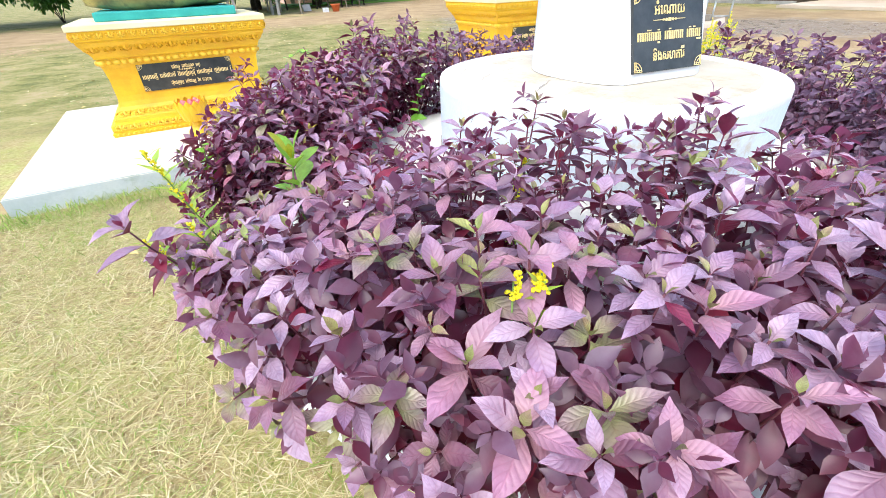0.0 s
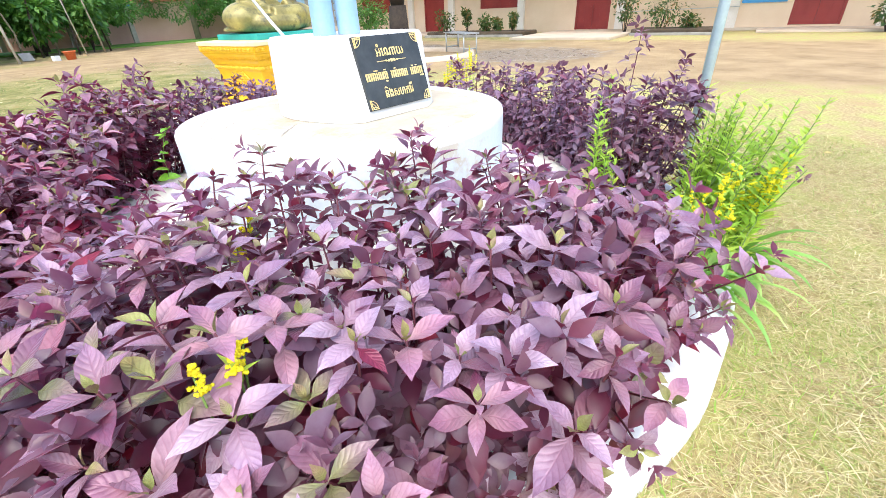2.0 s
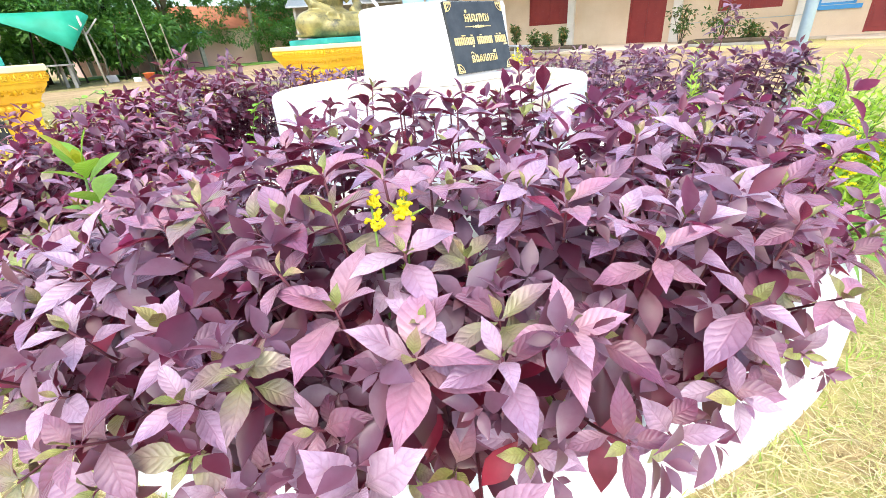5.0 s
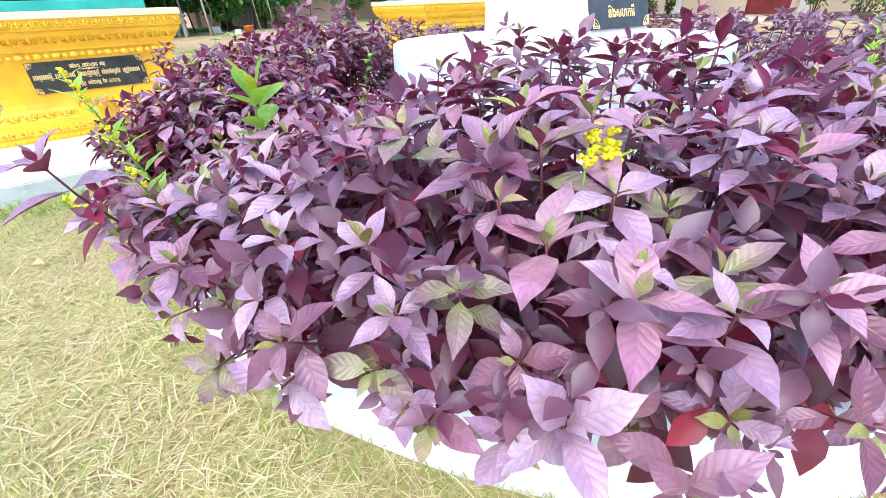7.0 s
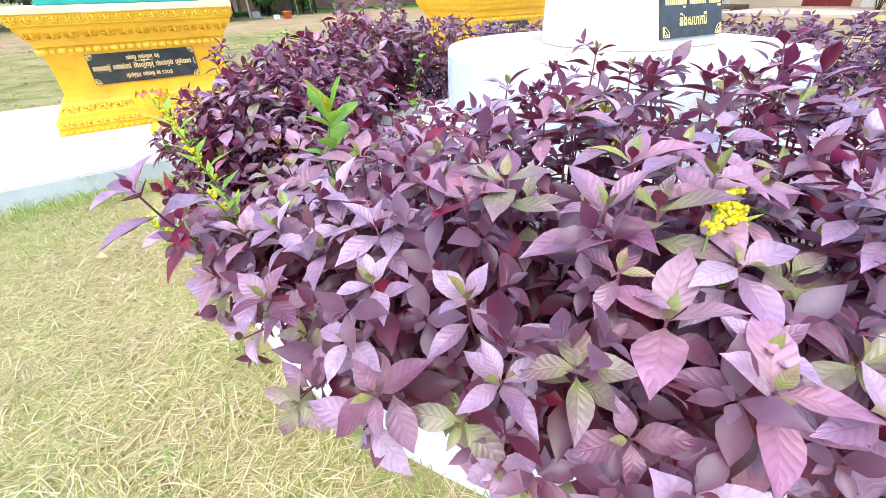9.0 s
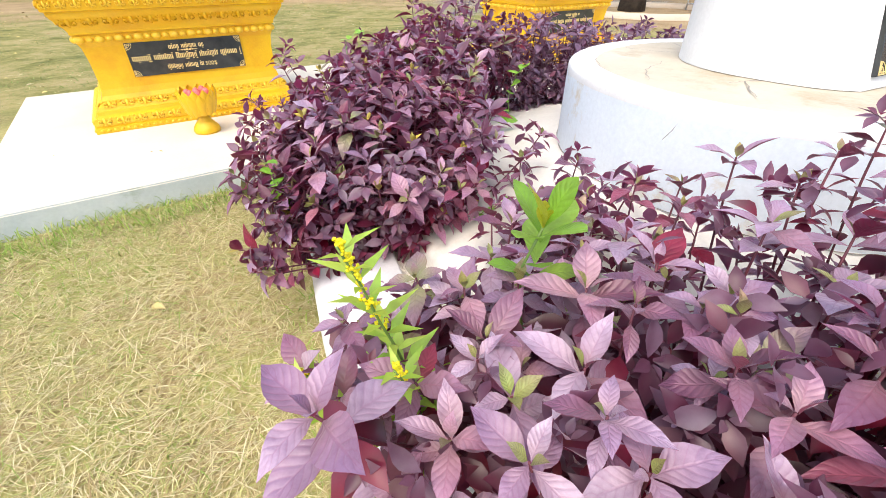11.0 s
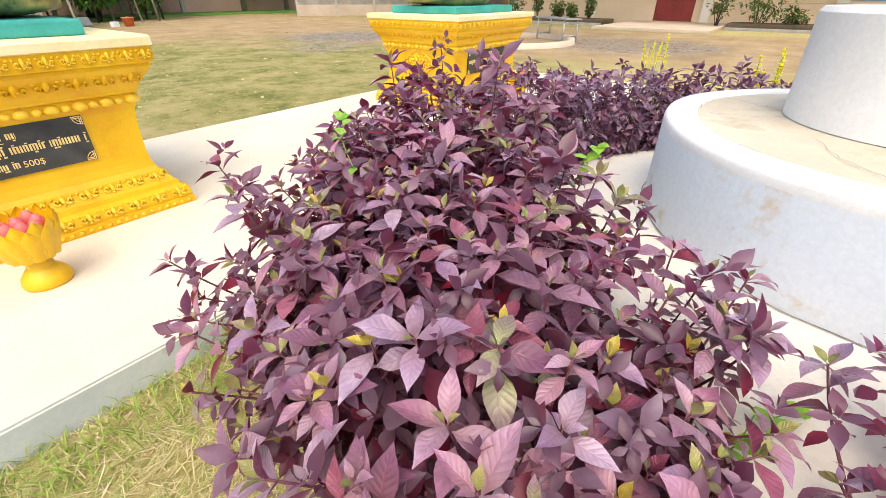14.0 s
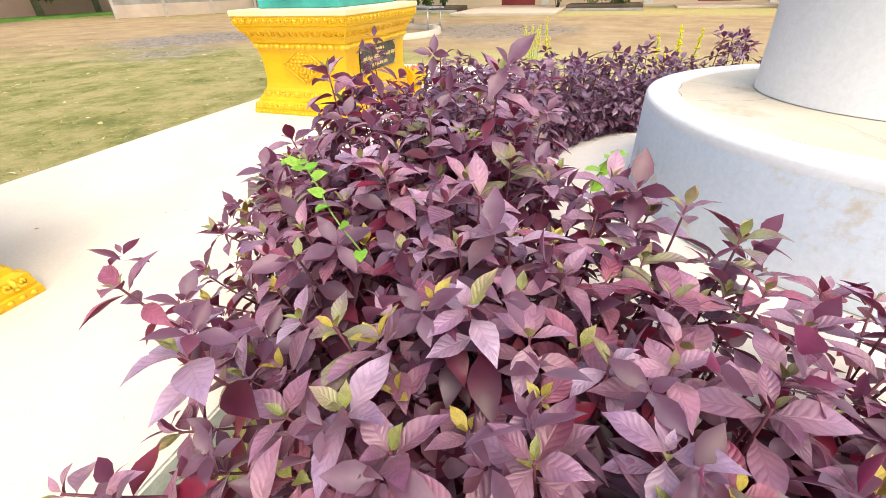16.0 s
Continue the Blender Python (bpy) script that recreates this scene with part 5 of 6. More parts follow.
def tree(x, y, height, spread, trunk_r, label, seed, bark, clumps=26, leaf=0.22, per=110, low=0.35, lean=0.0, skirt=0):
    rng = random.Random(seed)
    t = thing("tree", label, "tree", (x, y, 0))
    bm = bmesh.new()
    fork = height * low
    tube(bm, [(0, 0, -0.1), (0.02 * height * lean, 0, fork * 0.5), (0.05 * height * lean, 0, fork)], [trunk_r * 1.25, trunk_r, trunk_r * 0.85], 12)
    limbs = []
    for k in range(6):
        a = k * 1.05 + rng.uniform(-0.3, 0.3)
        e = Vector((math.cos(a) * spread * rng.uniform(0.4, 0.75), math.sin(a) * spread * rng.uniform(0.4, 0.75), height * rng.uniform(0.65, 0.9)))
        s = Vector((0.05 * height * lean, 0, fork * 0.95))
        tube(bm, [s, s.lerp(e, 0.5) + Vector((0, 0, 0.15 * height)), e], [trunk_r * 0.6, trunk_r * 0.36, trunk_r * 0.12], 8)
        limbs.append(e)
    part("trunk", bm, bark, t, "", True)
    mass = Foliage()
    for k in range(clumps):
        e = rng.choice(limbs)
        c = e + Vector((rng.uniform(-1, 1), rng.uniform(-1, 1), rng.uniform(-0.75, 0.5))) * spread * 0.5
        leaf_cloud(rng, mass, c, spread * rng.uniform(0.16, 0.32), per, leaf)
    for k in range(skirt):
        a = rng.uniform(0, 6.28)
        r = spread * rng.uniform(0.3, 1.0)
        leaf_cloud(rng, mass, (r * math.cos(a), r * math.sin(a), rng.uniform(1.1, height * 0.55)), spread * rng.uniform(0.15, 0.27), per, leaf)
    f = new("crown", mass.mesh("crown", M_TREE))
    f.parent = t
    tagged(f, kind="stuff")


def bush(x, y, z, w, h, label, seed, material=None, count=260, leaf=0.11, stems=6):
    rng = random.Random(seed)
    t = thing("garden_shrub", label, "shrub", (x, y, z), group="shrubs along the school front")
    bm = bmesh.new()
    mass = Foliage()
    for k in range(stems):
        a = rng.uniform(0, 6.28)
        e = Vector((math.cos(a) * w * rng.uniform(0.1, 0.4), math.sin(a) * w * rng.uniform(0.1, 0.4), h * rng.uniform(0.55, 0.95)))
        tube(bm, [(0.02 * math.cos(a), 0.02 * math.sin(a), -0.02), e * 0.5, e], [0.014, 0.01, 0.005], 5)
        leaf_cloud(rng, mass, e * 0.95, w * 0.24, count // stems, leaf)
        leaf_cloud(rng, mass, e * 0.6, w * 0.22, count // stems // 2, leaf)
    part("branchwork", bm, M_BARK, t)
    f = new("foliage", mass.mesh("foliage", material or M_SHRUB))
    f.parent = t
    tagged(f, kind="stuff")


for k, (y, w, h) in enumerate(((9.45, 1.1, 1.0), (8.45, 0.5, 1.0), (7.62, 0.6, 0.75), (7.15, 0.4, 0.6), (6.55, 0.4, 0.85), (2.75, 0.9, 1.15), (1.75, 1.5, 1.0), (0.85, 0.75, 0.5), (-3.55, 1.0, 0.75), (-4.6, 0.8, 0.7))):
    bush(14.55 if k < 5 else 15.0, y, 0.0, w, h, "leafy garden shrub with reddish tips by the school wall", 50 + k)
# dark soil with the shrubs' shade in its colour, mounded to show above the edging
M_SHADED_BEDSOIL = mottled("shaded_bed_soil", (0.05, 0.035, 0.022), (0.13, 0.095, 0.06), 3, 40, 0.95, 0.8, dist=0.02)
for x0, x1, y0, y1 in ((14.052, 15.3, 5.9, 10.0), (14.452, 15.6, 0.2, 2.45)):
    tagged(part("flower_bed", boxed(x0, y0, 0.0, x1, y1, 0.17, bevel=0.05), M_SHADED_BEDSOIL), "dark soil bed with the school shrubs' shade in its colour", "flower bed", kind="structure")
bed = bmesh.new()
box(bed, 13.9, 5.9, 0.0, 14.05, 10.0, 0.08, 0.01)
tagged(part("bed_edging", bed, M_GREYWOOD), "dark low edging of the shrub bed", "edging", kind="structure")
bed = bmesh.new()
box(bed, 14.3, 0.2, 0.0, 14.45, 2.45, 0.07, 0.01)
tagged(part("bed_edging", bed, M_GREYWOOD), "dark low edging of the shrub bed", "edging", kind="structure")
bush(12.6, 11.6, 0.0, 1.7, 1.35, "dense fine-leaved green bush beside the tree", 71, M_TREE, 900, 0.12, 9)

# the large tree before the school, with a round kerb and a steel bench
tree(7.5, 6.0, 7.0, 2.8, 0.23, "large dark-barked tree forking low before the school", 21, M_BARK, 34, 0.2, 90, 0.15)
tk = bmesh.new()
lathe(tk, [(1.30, 0.0), (1.30, 0.09), (1.43, 0.10), (1.45, 0.0)], 48, (7.4, 5.6))
tagged(part("tree_kerb", tk, M_PORCH, None, "", True), "low round concrete kerb at the foot of the tree", "kerb", kind="structure")
bench = thing("steel_bench", "plain galvanised steel bench on tubular legs", "bench", (8.5, 4.95, 0), 55)
bt = bmesh.new()
for k in range(4):
    box(bt, -0.65, -0.19 + k * 0.1, 0.42, 0.65, -0.11 + k * 0.1, 0.445, 0.005)
part("seat", bt, M_STEEL, bench)
for sx in (-0.55, 0.55):
    for sy in (-0.16, 0.16):
        lg = bmesh.new()
        tube(lg, [(sx, sy, 0.0), (sx, sy, 0.42)], 0.018, 8)
        part("leg", lg, M_STEEL, bench, "", True)
    lg = bmesh.new()
    tube(lg, [(sx, -0.16, 0.12), (sx, 0.16, 0.12)], 0.013, 8)
    part("stretcher", lg, M_STEEL, bench, "", True)

# ---- far end of the yard: shed, pink wall, canopy, trees ----
hut = thing("grey_hut", "grey board hut with pale shutters on a concrete footing", "hut", (14.2, 17.6, 0), -38)
part("footing", boxed(-2.6, 0, 0, 2.6, 2.5, 0.45, bevel=0.01), M_PORCH, hut)
part("wall", boxed(-2.55, 0.05, 0.45, 2.55, 2.45, 2.5), M_GREYWOOD, hut)
for k in range(5):
    wv = boxed(-2.3 + k * 0.98, 0.0, 0.75, -1.55 + k * 0.98, 0.048, 1.75, bevel=0.008)
    win = part("window", wv, M_WHITEPAINT if k % 2 else M_GREYWOOD, hut, "pale board shutter")
    for q in range(3):
        part("slat", boxed(-2.25 + k * 0.98, -0.012, 0.85 + q * 0.3, -1.6 + k * 0.98, -0.001, 1.08 + q * 0.3), M_BLUE, win)
for k in range(4):
    part("post", boxed(-2.6 + k * 1.7, -0.55, 0, -2.5 + k * 1.7, -0.45, 2.35), M_POST, hut)
rv = bmesh.new()
v = [rv.verts.new(p) for p in ((-2.9, -0.8, 2.35), (2.9, -0.8, 2.35), (2.9, 2.9, 3.1), (-2.9, 2.9, 3.1), (-2.9, -0.8, 2.41), (2.9, -0.8, 2.41), (2.9, 2.9, 3.16), (-2.9, 2.9, 3.16))]
for f in ((0, 1, 2, 3), (4, 7, 6, 5), (0, 4, 5, 1), (1, 5, 6, 2), (2, 6, 7, 3), (3, 7, 4, 0)):
    rv.faces.new([v[i] for i in f])
part("roof", rv, M_STEEL, hut, "sheet metal roof")

pink = thing("pink_house", "long pink-walled house with a blue eave and tile roof", "house", (9.5, 27.5, 0), -8)
part("wall", boxed(-4.5, 0, 0, 9, 4, 1.95), M_PINKWALL, pink)
part("eave", boxed(-4.5, -1.6, 1.70, 1.2, 0.1, 1.80), M_BLUETRIM, pink, "blue eave board")
for k in range(5):
    part("post", boxed(-4.3 + k * 1.3, -1.5, 0, -4.1 + k * 1.3, -1.3, 1.70), M_DARK if k % 2 else M_POST, pink, "pale post")
rv = bmesh.new()
v = [rv.verts.new(p) for p in ((-4.8, -0.3, 1.95), (9.3, -0.3, 1.95), (9.3, 2, 3.3), (-4.8, 2, 3.3), (9.3, 4.3, 1.95), (-4.8, 4.3, 1.95))]
for f in ((0, 1, 2, 3), (3, 2, 4, 5), (0, 3, 5), (1, 4, 2), (0, 5, 4, 1)):
    rv.faces.new([v[i] for i in f])
part("roof", rv, M_ROOF, pink, "orange tile roof")
lawn = bmesh.new()
box(lawn, 4.0, 23.0, 0.0, 17.0, 26.4, 0.05)
tagged(part("grass_strip", lawn, mottled("far_green_grass", (0.10, 0.26, 0.03), (0.20, 0.40, 0.06), 1.5, 20, 0.9, 0.6), None), "bright green grass strip before the pink wall", "grass", kind="stuff")

canopy = thing("green_canopy", "green tarpaulin canopy on thin pale poles", "canopy", (0.75, 18.6, 0))
cv = bmesh.new()
grid = [[cv.verts.new((-3.4 + 6.0 * i / 8, -1.6 + 3.2 * j / 6, 1.98 + 0.30 * math.cos((j / 6 - 0.5) * 3.0) - 0.10 * math.sin(i / 8 * math.pi) - (0.9 if (i == 7 and j == 0) else 0.35 if (i == 6 and j == 0) else 0))) for j in range(7)] for i in range(9)]
for i in range(8):
    for j in range(6):
        cv.faces.new((grid[i][j], grid[i + 1][j], grid[i + 1][j + 1], grid[i][j + 1]))
sheet = part("tarpaulin", cv, M_TARP, canopy, "sagging green tarpaulin", True)
sol = sheet.modifiers.new("thickness", "SOLIDIFY")
sol.thickness = 0.006
for px, py in ((2.45, -1.4), (2.2, 0.9), (-3.2, -1.4), (-3.2, 1.4)):
    pm_ = bmesh.new()
    tube(pm_, [(px, py, 0), (px - 0.05, py, 1.1), (px - 0.1, py, 2.02)], 0.035, 8)
    part("pole", pm_, M_POST, canopy, "", True)
for sgn in (1, -1):
    pm_ = bmesh.new()
    tube(pm_, [(2.40, -1.4, 1.5), (2.40 - 0.5 * sgn, -1.1, 1.95)], 0.025, 6)
    part("brace", pm_, M_POST, canopy, "", True)
tb = thing("wooden_table", "rough low wooden table under the canopy", "table", (1.6, 17.4, 0), 10)
part("tabletop", boxed(-0.9, -0.4, 0.66, 0.9, 0.4, 0.71, bevel=0.01), M_GREYWOOD, tb)
for sx in (-0.75, 0.75):
    for sy in (-0.3, 0.3):
        part("leg", boxed(sx - 0.04, sy - 0.04, 0, sx + 0.04, sy + 0.04, 0.66), M_GREYWOOD, tb)
pl_ = bmesh.new()
tube(pl_, [(5.55, 18.9, 0), (5.35, 18.9, 2.4), (5.05, 18.9, 5.0)], [0.022, 0.019, 0.016], 8)
tagged(part("leaning_pole", pl_, M_POST, None, "", True), "tall thin pale pole leaning by the trees", "pole")
pot = thing("orange_pot", "faded orange plastic pot standing on the earth", "pot", (4.55, 17.3, 0))
pt = bmesh.new()
lathe(pt, [(0.0, 0.0), (0.19, 0.0), (0.27, 0.36), (0.30, 0.37), (0.30, 0.41), (0.25, 0.41), (0.22, 0.3), (0.0, 0.28)], 20)
part("pot_body", pt, M_ORANGE, pot, "", True)
pot.scale = (0.62, 0.62, 0.62)
bx = bmesh.new()
box(bx, -0.09, -0.08, 0, 0.09, 0.08, 0.15, 0.015)
b_ = tagged(part("white_tub", bx, M_WHITEPAINT), "small white tub beside the orange pot", "tub")
b_.matrix_basis = pose(4.12, 17.2, 0, 0, 0, 20)
cr = boxed(-0.17, -0.02, 0, 0.17, 0.02, 0.26, bevel=0.01)
b_ = tagged(part("leaning_board", cr, M_GREYWOOD), "weathered grey board propped up against brushwood", "board")
b_.matrix_basis = pose(3.7, 18.2, 0.02, -28, 0, 15)

for k, (x, y, h, s, r, lab) in enumerate((
        (2.6, 23.0, 7.5, 3.4, 0.20, "dense dark green tree behind the canopy"),
        (5.6, 23.5, 8.0, 3.6, 0.22, "broad dark green tree with hanging branches"),
        (-2.2, 23.5, 7.0, 3.2, 0.20, "dark green tree with low branches"),
        (-7.0, 20.0, 7.0, 3.2, 0.22, "leafy tree with a dark trunk"),
        (-12.0, 18.0, 7.5, 3.4, 0.22, "leafy tree at the edge of the yard"),
        (8.4, 24.6, 6.0, 2.0, 0.15, "leafy tree with low hanging branches"),
        (13.4, 25.6, 7.0, 2.6, 0.13, "slender green tree before the pink wall"),
        (16.4, 26.0, 6.0, 2.2, 0.12, "slender green tree before the pink wall"))):
    tree(x, y, h, s, r, lab, 30 + k, M_BARK if k < 5 else M_PALEBARK, 52 if k < 5 else 34, 0.15, 330, 0.26 if k < 5 else 0.42, 0.0, 60 if k < 5 else 26)
hedge_rng = random.Random(9)
for k, (x, y) in enumerate(((3.2, 21.2), (5.0, 21.0), (1.4, 21.6), (-0.8, 21.5), (-4.5, 21.5), (6.6, 21.2))):
    bush(x, y, 0, 2.4, 2.2, "tangled dark green undergrowth below the trees", 80 + k, M_TREE, 900, 0.26, 9)
for k in range(9):
    tr = bmesh.new()
    x, y = 2.2 + k * 0.62 + hedge_rng.uniform(-0.2, 0.2), 20.3 + hedge_rng.uniform(-0.5, 0.8)
    tube(tr, [(0, 0, 0), (hedge_rng.uniform(-0.1, 0.1), 0, 0.8), (hedge_rng.uniform(-0.25, 0.25), 0, 1.9)], [0.035, 0.03, 0.025], 8)
    o = tagged(part("bare_post", tr, M_PALEBARK if k % 2 else M_BARK, None, "", True), "thin pale trunk used as a fence post", "post", "posts below the trees")
    o.matrix_basis = pose(x, y, 0)
for k in range(14):
    a = radians(96 + k * 19)
    tree(60 * math.cos(a), 60 * math.sin(a) + 5, 9 + (k % 3), 5.0, 0.3, "far tree at the edge of the grounds", 60 + k, M_BARK, 18, 0.8, 60, 0.3)



# ---- blue-grey pipe beside the planter ----
pp = bmesh.new()
tube(pp, [(1.515, -0.876, -0.1), (1.515, -0.876, 1.0), (1.515, -0.876, 3.2)], 0.024, 14)
tagged(part("flag_pole", pp, M_PIPE, None, "", True), "pale blue-grey steel pole standing in the lawn", "pole")


# ---- green weeds among the shrubs ----
def sprig(name, label, category, root, tip, blades, material, stem_mat, stem_r=0.0035, group=""):
    """One stem with single blades as parts: blades are (fraction, bearing, opening, length, spec)."""
    ob = thing(name, label, category, tuple(root), group=group)
    root, tip = Vector(root), Vector(tip)
    pts = [(tip - root) * (k / 6) + Vector((0.012 * math.sin(k), 0.012 * math.cos(k * 1.3), 0)) * (0 < k < 6) for k in range(7)]
    bm = bmesh.new()
    tube(bm, pts, [stem_r * (1 - 0.5 * k / 6) for k in range(7)], 6)
    part("stem", bm, stem_mat, ob, "", True)
    d = (tip - root).normalized()
    for f, bearing, open_, length, spec, *turn in blades:
        p = (tip - root) * f
        out = Vector((math.cos(radians(bearing)), math.sin(radians(bearing)), 0))
        way = d * math.cos(radians(open_)) + out * math.sin(radians(open_))
        o = new("leaf", spec)
        o.parent = ob
        o.matrix_basis = leaf_frame(p, way, Vector((0, 0, 1)) + 0.2 * out, length, turn[0] if turn else 0.1)
    return ob


M_LIME = leaf_material("lime_leaf", [(0.0, (0.50, 0.52, 0.04)), (1.0, (0.58, 0.56, 0.06))], (0.6, 0.6, 0.05), through_light=0.35)
ME_PADDLE = [blade_mesh("leaf", s, m) for s, m in ((blade(0.50, 0.25, 0.12, outline=PADDLE_W), M_GREEN), (blade(0.54, 0.60, 0.10, outline=PADDLE_W), M_GREEN), (blade(0.46, 0.45, 0.15, outline=PADDLE_W), M_LIME))]
sprig("green_seedling", "bright green broad-leaved seedling rising from the purple shrubs", "seedling", (-1.08, 0.02, 0.14), (-1.108, -0.036, 0.575),
      [(1.0, -20, 30, 0.077, ME_PADDLE[0], 0.5), (1.0, 165, 26, 0.08, ME_PADDLE[2], -0.5), (1.0, 80, 12, 0.038, ME_PADDLE[2]), (1.0, 260, 12, 0.034, ME_PADDLE[2]), (0.97, 100, 48, 0.08, ME_PADDLE[0]), (0.965, 275, 50, 0.076, ME_PADDLE[1]), (0.95, 190, 54, 0.071, ME_PADDLE[1]), (0.945, 10, 54, 0.076, ME_PADDLE[1]), (0.86, 50, 60, 0.076, ME_PADDLE[1]), (0.855, 230, 62, 0.071, ME_PADDLE[0]), (0.80, 140, 66, 0.067, ME_PADDLE[1]), (0.79, 320, 66, 0.067, ME_PADDLE[1])], M_GREEN, M_GREENSTEM, 0.004)


def heart_mesh(material):
    bm = bmesh.new()
    c = [bm.verts.new((0, 0, 0)), bm.verts.new((0, 0.5, 0.03)), bm.verts.new((0, 1.0, -0.05))]
    for s in (-1, 1):
        e = [bm.verts.new((s * 0.30, -0.12, 0.05)), bm.verts.new((s * 0.46, 0.25, 0.10)), bm.verts.new((s * 0.30, 0.65, 0.06))]
        for f in ((c[0], e[0], e[1]), (c[0], e[1], c[1]), (c[1], e[1], e[2]), (c[1], e[2], c[2])):
            bm.faces.new(f if s < 0 else f[::-1])
    return mesh_of("leaf", bm, material, True)


ME_HEART = heart_mesh(leaf_material("vine_leaf", [(0.0, (0.16, 0.42, 0.03)), (1.0, (0.30, 0.55, 0.06))], (0.4, 0.7, 0.05), veins=False))


def vine(label, pts, seed, size=0.034, step=0.03):
    """A thin twining stem with small heart-shaped leaves."""
    rng = random.Random(seed)
    ob = thing("green_vine", label, "vine", pts[0])
    o0 = Vector(pts[0])
    line = []
    for a, b in zip(pts, pts[1:]):
        a, b = Vector(a) - o0, Vector(b) - o0
        n = max(2, int((b - a).length / step))
        for k in range(n):
            line.append(a.lerp(b, k / n) + Vector((rng.uniform(-1, 1), rng.uniform(-1, 1), rng.uniform(-1, 1))) * 0.006)
    line.append(Vector(pts[-1]) - o0)
    bm = bmesh.new()
    tube(bm, line, 0.0013, 5)
    part("stem", bm, M_GREENSTEM, ob, "", True)
    for p in line:
        for _ in range(rng.choice((1, 1, 2))):
            a = rng.uniform(0, 6.28)
            o = new("leaf", ME_HEART)
            o.parent = ob
            o.matrix_basis = leaf_frame(p, Vector((math.cos(a), math.sin(a), rng.uniform(-0.2, 0.5))), Vector((-0.3, -0.2, 1)), size * rng.uniform(0.7, 1.2), rng.uniform(-0.4, 0.4))


vine("small heart-leaved green vine climbing a purple shrub", [(-1.24, 0.69, 0.29), (-1.285, 0.67, 0.37), (-1.275, 0.74, 0.43)], 1, 0.036, 0.030)
vine("small heart-leaved green vine over the shrubs by the slab", [(-0.66, 1.45, 0.605), (-0.74, 1.35, 0.625), (-0.81, 1.27, 0.615), (-0.84, 1.21, 0.565)], 2, 0.022, 0.032)
vine("small heart-leaved green vine by the drum", [(-0.33, 0.90, 0.34), (-0.30, 0.93, 0.46), (-0.27, 0.90, 0.53)], 3, 0.044)
vine("low green creeper in the bed", [(-0.82, 0.46, 0.27), (-0.76, 0.43, 0.31), (-0.70, 0.38, 0.31)], 4, 0.034)
vine("green creeper on the terrace edge", [(-0.62, 0.80, 0.30), (-0.56, 0.84, 0.33)], 5, 0.026)


def flower_stalk(root, tip, label, seed, bloom=0.35, leafy=True, group="goldenrod stalks", leaf_len=0.055, full=1.0):
    """A goldenrod-like stalk: narrow leaves up the stem and a plume of small yellow heads."""
    rng = random.Random(seed)
    root, tip = Vector(root), Vector(tip)
    ob = thing("goldenrod", label, "flower", tuple(root), group=group)
    h = (tip - root).length
    pts = [(tip - root) * (k / 8) + Vector((rng.uniform(-1, 1), rng.uniform(-1, 1), 0)) * 0.004 for k in range(9)]
    bm = bmesh.new()
    tube(bm, pts, [0.003 - 0.0017 * k / 8 for k in range(9)], 5)
    part("stem", bm, M_GREENSTEM, ob, "", True)
    mass = Foliage()
    if leafy:
        n = int(h / 0.011)
        for k in range(n):
            f = 0.15 + 0.85 * k / n
            a = k * 2.4
            mass.add(SLIM, leaf_frame((tip - root) * f, Vector((math.cos(a), math.sin(a), 0.7)), Vector((0, 0, 1)), leaf_len * (1 - 0.55 * f) * rng.uniform(0.8, 1.2), 0))
        o = new("leaves", mass.mesh("leaves", M_HERB))
        o.parent = ob
        tagged(o, "narrow green leaves", kind="stuff")
    if bloom > 0:
        fm = bmesh.new()
        span = h * bloom
        for k in range(max(12, int(span / 0.0042))):
            f = 1 - bloom * rng.uniform(0, 1) ** 1.1
            a = rng.uniform(0, 6.28)
            out = full * min(0.022, 0.009 + 0.12 * span) * (0.25 + 0.75 * (1 - f) / bloom) * rng.uniform(0.6, 1.2)
            p0 = (tip - root) * f
            for q in range(rng.randint(5, 9)):
                w = (q + 1) / 7
                p = p0 + Vector((math.cos(a) * out * w, math.sin(a) * out * w, out * (0.9 * w - 0.55 * w * w) + 0.003)) + Vector((rng.uniform(-1, 1), rng.uniform(-1, 1), rng.uniform(-1, 1))) * 0.0022
                bmesh.ops.create_icosphere(fm, subdivisions=1, radius=rng.uniform(0.0018, 0.0034) * (0.4 + 0.6 * full), matrix=Matrix.Translation(p))
        part("plume", fm, M_PETAL, ob, "plume of small yellow flower heads", True, "stuff")
    return ob


SLIM = (np.array([(0, 0, 0), (-0.14, 0.4, 0.03), (0, 0.45, 0), (0.14, 0.4, 0.03), (0, 1, -0.12)], float), np.array([(0, 2, 1), (0, 3, 2), (1, 2, 4), (2, 3, 4)]), None)
flower_stalk((-1.00, -0.66, 0.12), (-0.985, -0.662, 0.600), "yellow goldenrod plume among purple leaves", 1, 0.10, False)
flower_stalk((-1.00, -0.68, 0.12), (-0.925, -0.648, 0.590), "yellow goldenrod plume among purple leaves", 2, 0.11, False)
flower_stalk((-0.98, -0.67, 0.12), (-0.945, -0.664, 0.585), "yellow goldenrod plume among purple leaves", 3, 0.08)
flower_stalk((-0.79, -0.42, 0.14), (-0.778, -0.410, 0.575), "small yellow goldenrod plume near the drum", 8, 0.10)
flower_stalk((-0.75, -0.30, 0.14), (-0.70, -0.33, 0.60), "small yellow goldenrod plume near the drum", 4, 0.14)
flower_stalk((-1.22, 0.04, 0.14), (-1.366, -0.036, 0.645), "yellow goldenrod spike leaning over the kerb", 5, 0.30, leaf_len=0.085, full=0.5)
